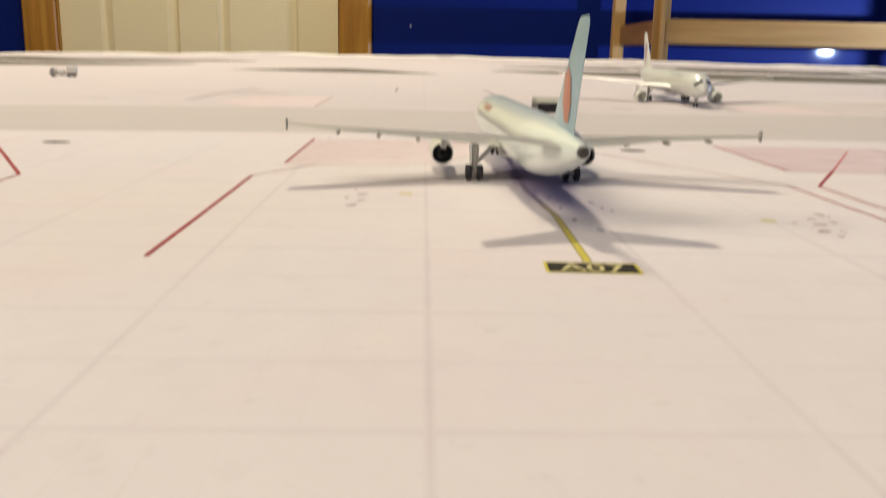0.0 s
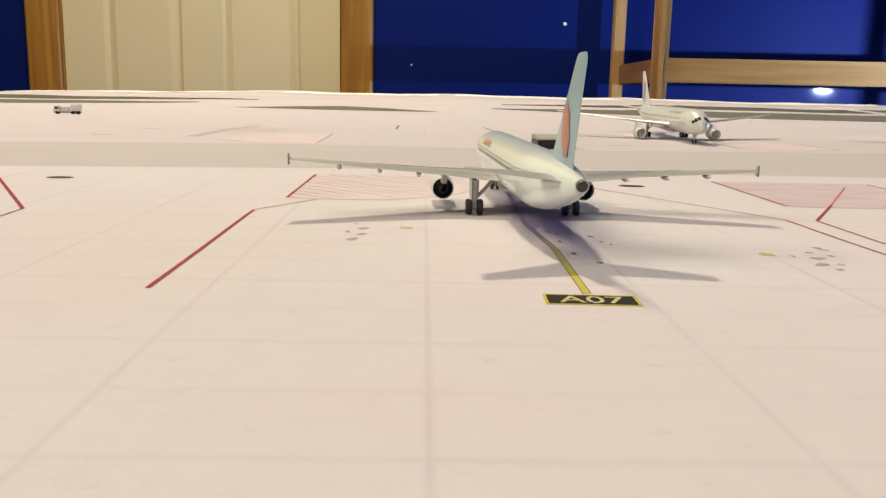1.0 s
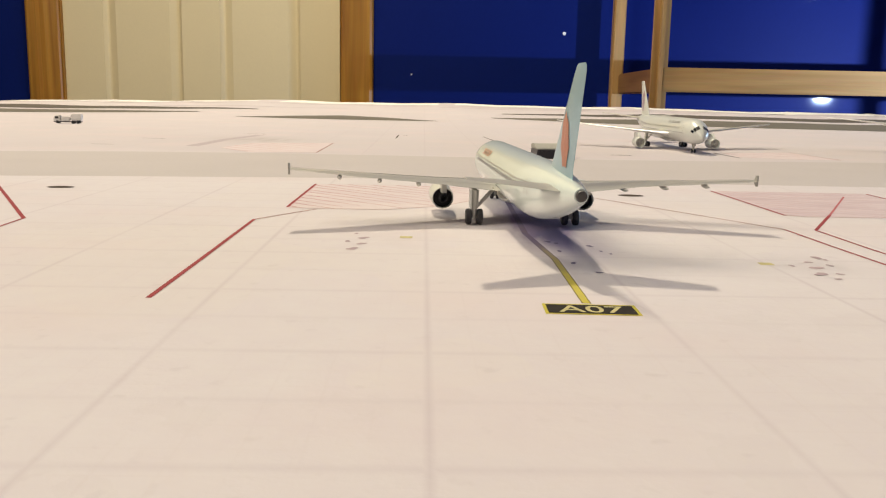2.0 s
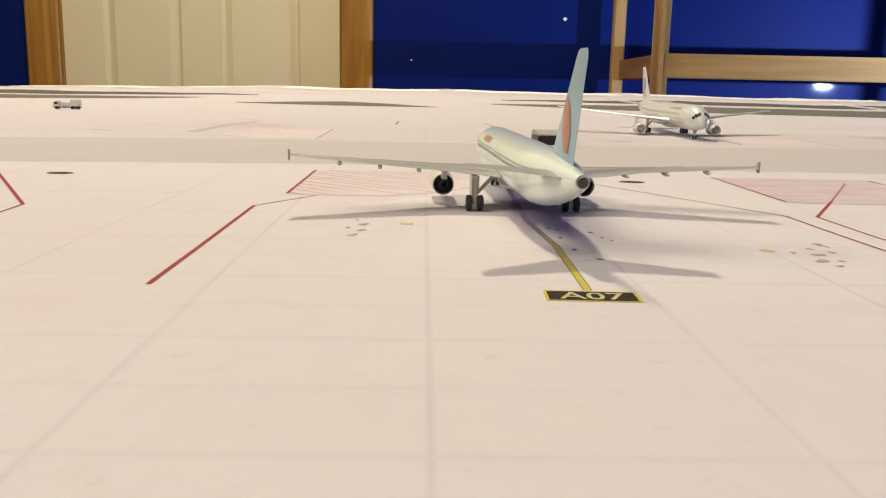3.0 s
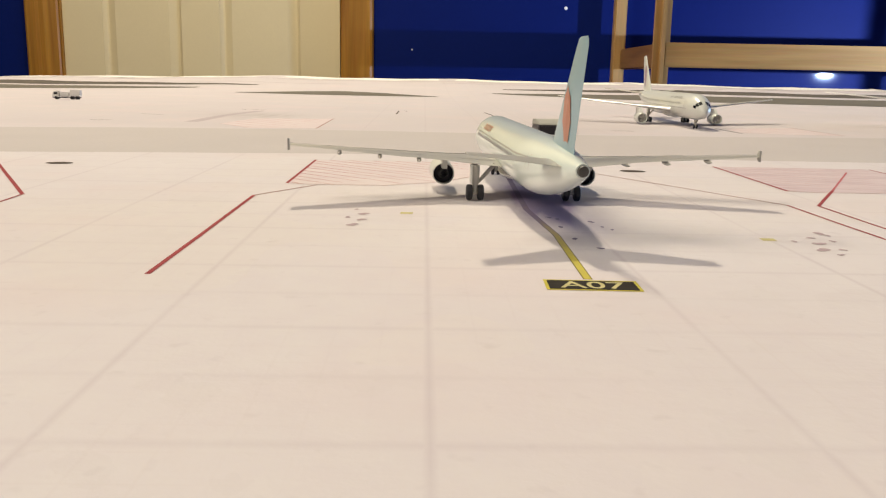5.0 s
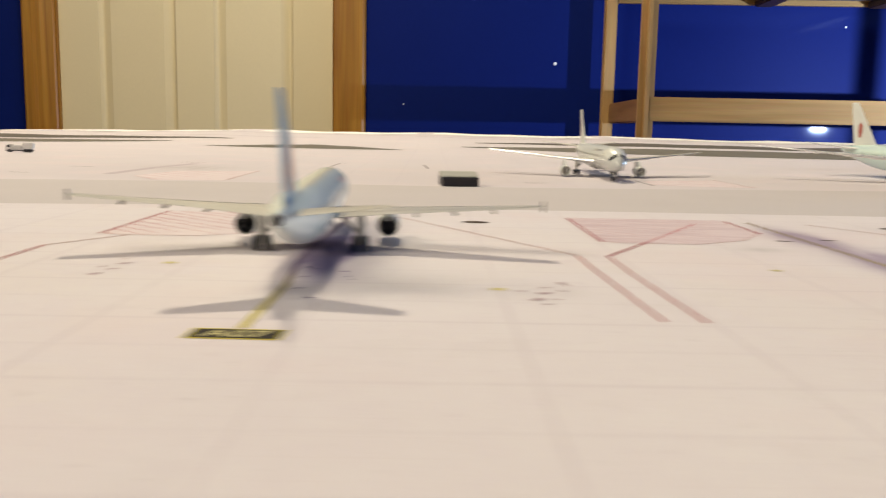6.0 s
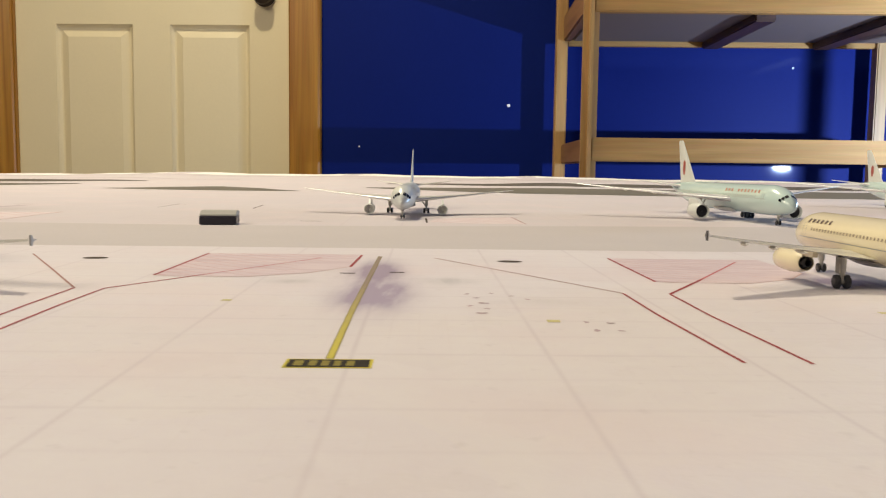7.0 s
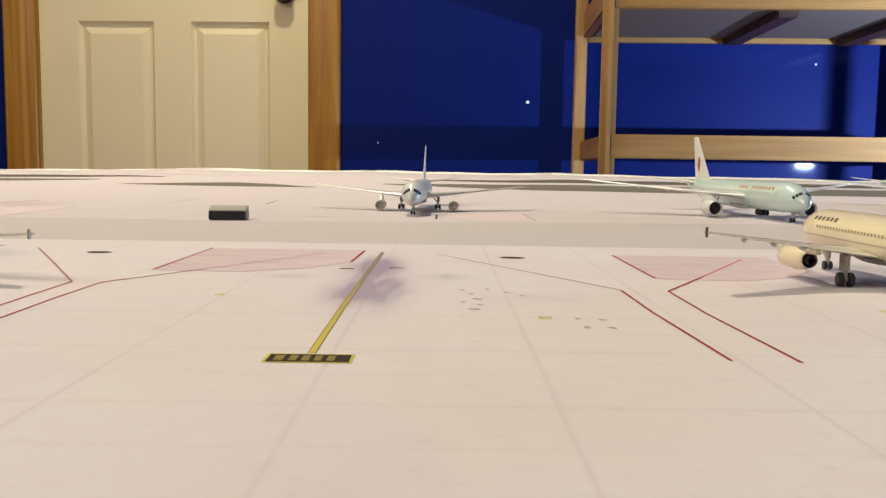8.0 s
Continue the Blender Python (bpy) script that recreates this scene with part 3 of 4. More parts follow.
band("runway_band", [(0.10, 1.11), (0.3, 1.10), (1.04, 1.10)], [(0.10, 1.12), (0.3, 1.17), (1.04, 1.19)], RUNWAY, label="dark printed runway")
band("paper_margin", [(-1.04, 1.30), (1.04, 1.30)], [(-1.04, 1.452), (1.04, 1.452)], PALE, 0.0001, label="unprinted white edge of the sheet")
ribbon("thin_line", along([(-1.04, 1.265), (1.04, 1.265)], 80), 0.008, GREY_INK)
for x0, x1, y in ((-0.35, -0.10, 1.16), (0.02, 0.4, 1.22)):
    ribbon("thin_line", along([(x0, y), (x1, y + 0.01)], 20), 0.006, GREY_INK)


def lane(x, y_end, gap, cy, far_width):
    """Pair of red lines between two stands, which open into the stands' curved limits."""
    ribbon("red_line", [(x - gap, cy), (x - gap + 0.0014, 0.19), (x - gap + 0.0047, y_end)], 0.00055, RED_INK, 0.00022)
    ribbon("red_line", [(x + 0.0003, cy), (x + 0.0013, 0.19), (x + 0.0044, y_end)], 0.00055, RED_INK, 0.00022)
    ribbon("thin_line", [(x - gap, cy), (x - gap - 0.0200, cy + 0.0312), (x - gap - 0.0410, cy + 0.0635)], 0.00050, THIN_INK, 0.0002)
    ribbon("red_line", [(x + 0.0003, cy), (x + 0.0130, cy + 0.0244)], 0.0007, RED_INK, 0.00024)
    ribbon("red_line", [(x + 0.0130, cy + 0.0244), (x + 0.0333, cy + 0.0648)], far_width, FADED_RED, 0.00024)


lane(0.1283, 0.153, 0.0058, 0.2105, 0.0005)
lane(0.2425, 0.153, 0.0092, 0.2155, 0.0006)
ribbon("red_line", [(0.0218, 0.1400), (0.0205, 0.1640), (0.0180, 0.2065)], 0.0007, RED_INK, 0.00022)
ribbon("thin_line", [(0.0180, 0.2065), (0.0209, 0.2120), (0.0240, 0.2180), (0.0272, 0.2240)], 0.0005, THIN_INK, 0.0002)
ribbon("red_line", [(-0.0247, 0.2005), (-0.0532, 0.2449), (-0.0650, 0.2634)], 0.0008, RED_INK, 0.00022)
ribbon("red_line", [(-0.0247, 0.2005), (-0.0237, 0.1907), (-0.0210, 0.16)], 0.0005, RED_INK, 0.00022)


def zone(x, y, outline, pitch, tone, ink, hatch):
    """Pink no-parking area: a tinted patch with a red side, a thin curved near side and slanting hatch lines."""
    pts = [Vector((x + u, y + v)) for u, v in outline]
    bm = bmesh.new()
    bm.faces.new([bm.verts.new((p.x, p.y, 0.00002)) for p in pts])
    bmesh.ops.recalc_face_normals(bm, faces=bm.faces)
    if bm.faces[:][0].normal.z < 0:
        bmesh.ops.reverse_faces(bm, faces=bm.faces)
    part("pink_zone", bm, tone, MAT, "faded pink hatched zone")
    ribbon("red_line", [tuple(p) for p in pts[:2]], 0.0007, ink, 0.0002)
    ribbon("thin_line", [tuple(p) for p in pts[1:-1]], 0.0004, PALE_INK, 0.0002)
    middle = sum(pts, Vector((0, 0))) / len(pts)
    way = Vector((0.78, -0.626))
    across = Vector((0.626, 0.78))
    rng = random.Random(int(1e5 * (x + 1)))
    bm = bmesh.new()
    k = -14
    while k < 14:
        k += 1
        base = middle + across * pitch * (k + rng.uniform(-0.12, 0.12))
        lo, hi = -1.0, 1.0
        for a, b in zip(pts, pts[1:] + pts[:1]):
            edge = b - a
            normal = Vector((-edge.y, edge.x))
            if normal.dot(middle - a) < 0:
                normal = -normal
            rate, gap = normal.dot(way), normal.dot(base - a)
            if abs(rate) < 1e-12:
                continue
            if rate > 0:
                lo = max(lo, -gap / rate)
            else:
                hi = min(hi, -gap / rate)
        if hi - lo < 0.002:
            continue
        hi = lo + (hi - lo) * rng.uniform(0.7, 1.0)
        p, q, w = base + way * lo, base + way * hi, across * pitch * 0.066
        bm.faces.new([bm.verts.new((v.x, v.y, 0.00003)) for v in (p - w, q - w * 0.4, q + w * 0.4, p + w)])
    part("hatching", bm, hatch, MAT, "fine red hatch lines")["kind"] = "stuff"


STAND_ZONE = ((0.0, 0.0), (0.0026, -0.0505), (0.0075, -0.0517), (0.0238, -0.0508), (0.0362, -0.0420), (0.0436, -0.0290), (0.0427, 0.0020))
zone(0.0178, 0.2765, STAND_ZONE, 0.0042, PALE_PINK, RED_INK, HATCH_INK)
zone(0.1279, 0.2830, STAND_ZONE, 0.0042, PINK, RED_INK, HATCH_PALE)
zone(0.2414, 0.2855, STAND_ZONE, 0.0042, PINK, RED_INK, HATCH_PALE)
zone(-0.0096, 0.4817, ((0, 0), (0.0047, -0.076), (-0.0226, -0.0825), (-0.0417, -0.0573), (-0.0378, -0.0115)), 0.0090, PALE_PINK, THIN_INK, HATCH_PALE)
zone(0.2243, 0.4891, ((0, 0), (0.0038, -0.0544), (-0.0200, -0.0560), (-0.0410, -0.0480), (-0.0390, -0.0180)), 0.0090, PALE_PINK, THIN_INK, HATCH_PALE)
ribbon("red_line", [(0.1715, 0.2840), (0.1722, 0.2545)], 0.0008, RED_INK, 0.0002)


def text_mesh(body, width, height, m):
    """Built-in font, as a flat mesh of the given size, centred."""
    cu = bpy.data.curves.new("lettering", "FONT")
    cu.body, cu.align_x, cu.align_y, cu.offset = body, "CENTER", "CENTER", 0.008
    tmp = bpy.data.objects.new("lettering", cu)
    scene.collection.objects.link(tmp)
    me = bpy.data.meshes.new_from_object(tmp.evaluated_get(bpy.context.evaluated_depsgraph_get()))
    bpy.data.objects.remove(tmp)
    co = np.array([v.co[:] for v in me.vertices])
    lo, hi = co.min(0), co.max(0)
    for v in me.vertices:
        v.co = m @ Vector(((v.co.x - (lo[0] + hi[0]) / 2) * width / (hi[0] - lo[0]), (v.co.y - (lo[1] + hi[1]) / 2) * height / (hi[1] - lo[1]), 0))
    return me


def flat(name, x0, x1, y0, y1, material, z, parent, skew=0.0):
    bm = bmesh.new()
    z *= 0.25
    bm.faces.new([bm.verts.new(p) for p in ((x0, y0, z), (x1, y0, z), (x1 + skew, y1, z), (x0 + skew, y1, z))])
    return part(name, bm, material, parent)


def stand_sign(x, y, turn, words, line, ink, edge):
    """Black stand marking with a yellow rim, and the yellow lead-in line that runs to it."""
    sign = flat("stand_marking", -0.0056, 0.0056, -0.0025, 0.0025, YELLOW, 0.00018, MAT)
    sign.matrix_local = pose(x, y, 0, 0, 0, turn)
    sign["label"] = "black stand marking with a yellow rim"
    flat("black_field", -0.0052, 0.0052, -0.0021, 0.0021, BLACK_INK, 0.00026, sign)
    if words:
        me = text_mesh(words, 0.0078, 0.0032, pose(0, 0, 0.000085))
        me.materials.append(DULL_YELLOW)
        ob = new("lettering", me)
        ob.parent = sign
    else:
        for i, (a, b) in enumerate(((-0.0044, -0.0032), (-0.0025, -0.0015), (-0.0009, 0.0001), (0.0007, 0.0016), (0.0023, 0.0033))):
            flat("lettering", a, b, -0.0014, 0.0014, OLIVE, 0.00034, sign)
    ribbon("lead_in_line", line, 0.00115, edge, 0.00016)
    ribbon("lead_in_line", line, 0.00085, ink, 0.00022, "yellow lead-in line with wear and painted-in shade farther in")


stand_sign(0.0746, 0.1402, 1.0, "A07", [(0.0745, 0.1432), (0.0735, 0.172), (0.0705, 0.197), (0.0685, 0.28)], LEAD_SHADED, EDGE_SHADED)
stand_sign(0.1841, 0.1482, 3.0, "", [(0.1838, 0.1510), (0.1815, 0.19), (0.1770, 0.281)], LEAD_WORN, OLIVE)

for x, y in ((-0.0430, 0.2540), (0.1025, 0.2660), (0.2130, 0.2730)):
    bm = bmesh.new()
    bmesh.ops.create_circle(bm, cap_ends=True, segments=24, radius=0.0034, matrix=pose(x, y, 0.00006) @ Matrix.Diagonal((1, 0.72, 1, 1)))
    part("manhole_mark", bm, BROWN_INK, MAT, "dark round manhole print")

for x0, x1, y0, y1, m in ((0.0480, 0.0502, 0.1885, 0.1905, DULL_YELLOW), (0.1050, 0.1072, 0.1718, 0.1738, DULL_YELLOW), (0.2148, 0.2170, 0.1808, 0.1830, DULL_YELLOW), (0.1560, 0.1578, 0.1972, 0.1990, DULL_YELLOW), (0.2755, 0.2775, 0.195, 0.197, DULL_YELLOW)):
    flat("yellow_mark", x0, x1, y0, y1, m, 0.0002, MAT)
def ink_mark(x, y, r, material):
    """Small worn speck of print, longer along the stand than across."""
    bm = bmesh.new()
    ring = []
    for k in range(14):
        a = 2 * math.pi * k / 14
        q = 0.85 + 0.26 * math.sin(2 * a + 900 * x) + 0.12 * math.sin(3 * a + 700 * y)
        ring.append(bm.verts.new((x + r * q * math.cos(a), y + min(r, 0.0010) * 1.25 * q * math.sin(a), 0.00005)))
    bm.faces.new(ring)
    part("ink_mark", bm, material, MAT)


for x, y, r in ((0.0400, 0.1923, 0.00050), (0.0418, 0.1876, 0.00106), (0.0396, 0.1837, 0.00065), (0.0422, 0.1818, 0.00083), (0.0413, 0.1768, 0.00107), (0.1097, 0.1718, 0.00056), (0.1164, 0.1793, 0.00100), (0.1134, 0.1751, 0.00066), (0.1159, 0.1727, 0.00060), (0.1130, 0.1705, 0.00110), (0.1117, 0.1657, 0.00122), (0.1146, 0.1661, 0.00057), (0.1128, 0.1623, 0.00056), (0.1171, 0.1775, 0.00054), (0.2015, 0.2109, 0.00067), (0.2033, 0.2059, 0.00059), (0.2046, 0.1997, 0.00094), (0.2021, 0.1961, 0.00066), (0.2052, 0.1933, 0.00060), (0.2042, 0.1884, 0.00097), (0.2064, 0.2124, 0.00056), (0.2102, 0.2091, 0.00055), (0.2132, 0.2052, 0.00065), (0.2212, 0.1814, 0.00064), (0.2219, 0.1741, 0.00078), (0.2251, 0.1809, 0.00064), (0.2257, 0.1742, 0.00057)):
    ink_mark(x, y, r, MAUVE_INK)
for x, y, r in ((0.0738, 0.1885, 0.00068), (0.0751, 0.1870, 0.00057), (0.0806, 0.1850, 0.00066), (0.0818, 0.1803, 0.00041), (0.0830, 0.1779, 0.00040), (0.0749, 0.1793, 0.00054), (0.0760, 0.1693, 0.00059), (0.0789, 0.1625, 0.00056)):
    ink_mark(x, y, r, VIOLET_INK)
for x, y, w in ((0.1734, 0.2410, 0.0018), (0.1848, 0.2442, 0.0018), (0.020, 0.585, 0.0012), (0.1291, 0.434, 0.005), (-0.105, 0.487, 0.006), (-0.108, 0.430, 0.005), (-0.070, 0.56, 0.007)):
    flat("ink_mark", x - w, x + w, y, y + 0.0012, BROWN_INK, 0.0002, MAT)
ribbon("thin_line", [(0.0172, 0.545), (0.0152, 0.590)], 0.0009, BROWN_INK, 0.0002)
ribbon("thin_line", [(0.0745, 0.545), (0.0690, 0.592)], 0.0009, BROWN_INK, 0.0002)
ribbon("thin_line", [(-0.0668, 0.4317), (-0.0682, 0.4955), (-0.0632, 0.547)], 0.0062, GREY_INK, 0.0002)
ribbon("thin_line", [(0.1806, 0.470), (0.1827, 0.434)], 0.0010, BROWN_INK, 0.0002)


# ---- model aircraft ----
S = 1 / 400


def section(P, s):
    """Half width, half height and centre height of the fuselage, s metres behind the nose of the real aircraft."""
    L, R = P["length"], P["radius"]
    ln, lt = P["nose"], P["tail"]
    r, dz = 1.0, 0.0
    if s < ln:
        u = 1 - s / ln
        r = max(0.03, (1 - u ** 2.1) ** 0.60)
        dz = -P.get("droop", 0.30) * u ** 2.4
    elif s > L - lt:
        u = (s - (L - lt)) / lt
        r = 1 - 0.80 * u ** 1.65
        dz = P.get("upsweep", 0.60) * u ** 1.45
    return R * r, R * 1.03 * r, P["centre"] + R * dz


def on_skin(P, s, a, off=0.0):
    w, h, zc = section(P, s)
    return Vector(((w + off) * math.sin(a), P["gear"] - s, zc + (h + off) * math.cos(a))) * S


def fuselage(P, parent):
    n = 32
    ss = [P["nose"] * (i / 12) ** 1.7 for i in range(13)]
    mid0, mid1 = P["nose"], P["length"] - P["tail"]
    ss += [mid0 + (mid1 - mid0) * i / 4 for i in range(1, 5)]
    ss += [mid1 + P["tail"] * i / 14 for i in range(1, 15)]
    bm = bmesh.new()
    loft(bm, [[on_skin(P, s, 2 * math.pi * i / n) for i in range(n)] for s in ss])
    bmesh.ops.recalc_face_normals(bm, faces=bm.faces)
    part("fuselage", bm, P["skin"], parent, smooth=True)
    w, h, zc = section(P, P["length"])
    bm = bmesh.new()
    y = (P["gear"] - P["length"]) * S
    lathe(bm, [(0.10 * S, w * 0.86 * S), (-0.05 * S, w * 0.82 * S), (-0.20 * S, w * 0.72 * S), (-0.22 * S, w * 0.5 * S)], "y", (0, y, zc * S), 16, False, True)
    part("tail_exhaust", bm, PIPE, parent, "dark tail exhaust", True)


def decal(bm, P, s0, s1, a0, a1, off=0.03, ns=1, na=1):
    for i in range(ns):
        for j in range(na):
            q = []
            for u, v in ((i, j), (i + 1, j), (i + 1, j + 1), (i, j + 1)):
                q.append(bm.verts.new(on_skin(P, s0 + (s1 - s0) * u / ns, a0 + (a1 - a0) * v / na, off)))
            bm.faces.new(q)
    return bm


FOIL = ((0.0, 0.0), (0.03, 0.42), (0.15, 0.85), (0.38, 1.0), (0.70, 0.62), (1.0, 0.05))


def foil_ring(le, chord, across, height, thick, vertical=False, P=None):
    ring = []
    pts = [(c, t) for c, t in FOIL] + [(c, -t * 0.75) for c, t in FOIL[-1:0:-1]]
    for c, t in pts:
        y, o = P["gear"] - (le + chord * c), t * thick * chord / 2
        p = (across + o, y, height) if vertical else (across, y, height + o)
        ring.append(Vector(p) * S)
    return ring


def lifting(name, P, secs, parent, material, vertical=False, label=""):
    bm = bmesh.new()
    loft(bm, [foil_ring(*sec, vertical=vertical, P=P) for sec in secs])
    bmesh.ops.recalc_face_normals(bm, faces=bm.faces)
    return part(name, bm, material, parent, label, True)


def wheel(bm_at, r, w, parent):
    bm = bmesh.new()
    x, y, z = [v * S for v in bm_at]
    r, w = r * S, w * S
    lathe(bm, [(-w / 2, r * 0.55), (-w / 2, r * 0.8), (-w * 0.36, r * 0.97), (0, r), (w * 0.36, r * 0.97), (w / 2, r * 0.8), (w / 2, r * 0.55)], "x", (x, y, z), 16, True, True)
    tyre = part("wheel", bm, RUBBER, parent, "black rubber wheel", True)
    bm = bmesh.new()
    lathe(bm, [(-w * 0.53, r * 0.40), (-w * 0.51, r * 0.48), (w * 0.51, r * 0.48), (w * 0.53, r * 0.40)], "x", (x, y, z), 12, True, True)
    part("hub", bm, PIPE, tyre)


def gear_leg(name, P, x, s, top, r, w, axles, parent, door):
    y = P["gear"] - s
    bm = bmesh.new()
    lathe(bm, [(r * S, 0.20 * S), (top * 0.5 * S, 0.22 * S), (top * 0.5 * S, 0.32 * S), (top * S, 0.34 * S)], "z", (x * S, y * S, 0), 10, True, True)
    lathe(bm, [(-w * 1.25 * S, 0.16 * S), (w * 1.25 * S, 0.16 * S)], "x", (x * S, y * S, r * S), 8, True, True)
    side = 1 if x > 0 else -1
    box(bm, (x - 0.19) * S, (x + 0.19) * S, (y - 0.05) * S, (y + 0.9) * S, top * 0.62 * S, top * 1.02 * S)
    leg = part(name, bm, STRUT, parent, "grey landing gear leg", True)
    if door:
        bm = block((x + side * 0.26) * S, (x + side * 0.38) * S, (y - 0.45) * S, (y + 0.45) * S, top * 0.48 * S, top * 1.02 * S)
        part("gear_door", bm, P["belly"], leg)
    for dy in axles:
        for sx in (-1, 1):
            wheel((x + sx * w * 0.95, y + dy, r), r, w, leg)
    if door and P.get("brace", True):
        low_end, high_end = Vector((x - side * 0.10, y + 0.15, top * 0.46)), Vector((x - side * 1.55, y + 0.35, top * 1.04))
        run = high_end - low_end
        bm = bmesh.new()
        lathe(bm, [(0, 0.13 * S), (run.length * S, 0.17 * S)], "z", (0, 0, 0), 8, True, True)
        bmesh.ops.transform(bm, matrix=Matrix.Translation(low_end * S) @ run.to_track_quat("Z", "Y").to_matrix().to_4x4(), verts=bm.verts)
        part("side_brace", bm, STRUT, leg, smooth=True)
    if len(axles) > 1:
        part("bogie_beam", block((x - 0.14) * S, (x + 0.14) * S, (y + min(axles)) * S, (y + max(axles)) * S, (r - 0.16) * S, (r + 0.16) * S), STRUT, leg)


def engine(P, side, parent):
    e = P["engine"]
    x, y0, z, r, ln = side * e["x"], P["gear"] - e["s"], e["z"], e["r"], e["len"]
    at = (x * S, y0 * S, z * S)
    bm = bmesh.new()
    rear = P.get("rear", 0.86)
    prof = [(-0.25 * ln, 0.78), (-0.08 * ln, 0.80), (-0.02 * ln, 0.84), (0.0, 0.90), (-0.03 * ln, 0.96), (-0.25 * ln, 1.0), (-0.5 * ln, 1.0), (-0.8 * ln, 0.5 + rear * 0.53), (-ln, rear), (-ln, rear - 0.06), (-0.85 * ln, rear - 0.06)]
    lathe(bm, [(d * S, q * r * S) for d, q in prof], "y", at, 28)
    body = part("engine", bm, P.get("cowl", P["skin"]), parent, smooth=True)
    bm = bmesh.new()
    lathe(bm, [(-0.10 * ln * S, 0.02 * r * S), (-0.16 * ln * S, 0.20 * r * S), (-0.17 * ln * S, 0.79 * r * S)], "y", at, 24, True, False)
    part("fan", bm, P["fan"], body, "engine fan", True)
    bm = bmesh.new()
    for k in range(18):
        a = 2 * math.pi * k / 18
        c, s_ = math.cos(a), math.sin(a)
        c2, s2 = math.cos(a + 0.20), math.sin(a + 0.20)
        q = [(0.22 * c, -0.145, 0.22 * s_), (0.77 * c, -0.135, 0.77 * s_), (0.77 * c2, -0.16, 0.77 * s2), (0.22 * c2, -0.16, 0.22 * s2)]
        bm.faces.new([bm.verts.new((at[0] + a_ * r * S, at[1] + b_ * ln * S, at[2] + c_ * r * S)) for a_, b_, c_ in q])
    part("fan_blades", bm, STRUT if P["fan"] is FAN else HOLE, body)
    bm = bmesh.new()
    lathe(bm, [(-0.86 * ln * S, (rear - 0.05) * r * S), (-0.88 * ln * S, 0.46 * r * S), (-1.06 * ln * S, 0.34 * r * S), (-1.07 * ln * S, 0.26 * r * S), (-0.9 * ln * S, 0.2 * r * S)], "y", at, 20, False, True)
    part("exhaust", bm, HOLE, body, "dark engine exhaust", True)
    bm = bmesh.new()
    w0 = 0.20 * r
    rings = []
    for f, zb, zt in ((-0.18, 0.95, 1.05), (-0.5, 0.96, 1.0 + e["rise"]), (-0.95, 0.50, 1.0 + e["rise"]), (-1.35, 0.60, 0.95 + e["rise"])):
        yy = y0 + f * ln
        rings.append([Vector((x + dx, yy, z + r * k)) * S for dx, k in ((-w0, zb), (w0, zb), (w0, zt), (-w0, zt))])
    loft(bm, rings)
    bmesh.ops.recalc_face_normals(bm, faces=bm.faces)
    part("pylon", bm, P.get("cowl", P["skin"]), body)


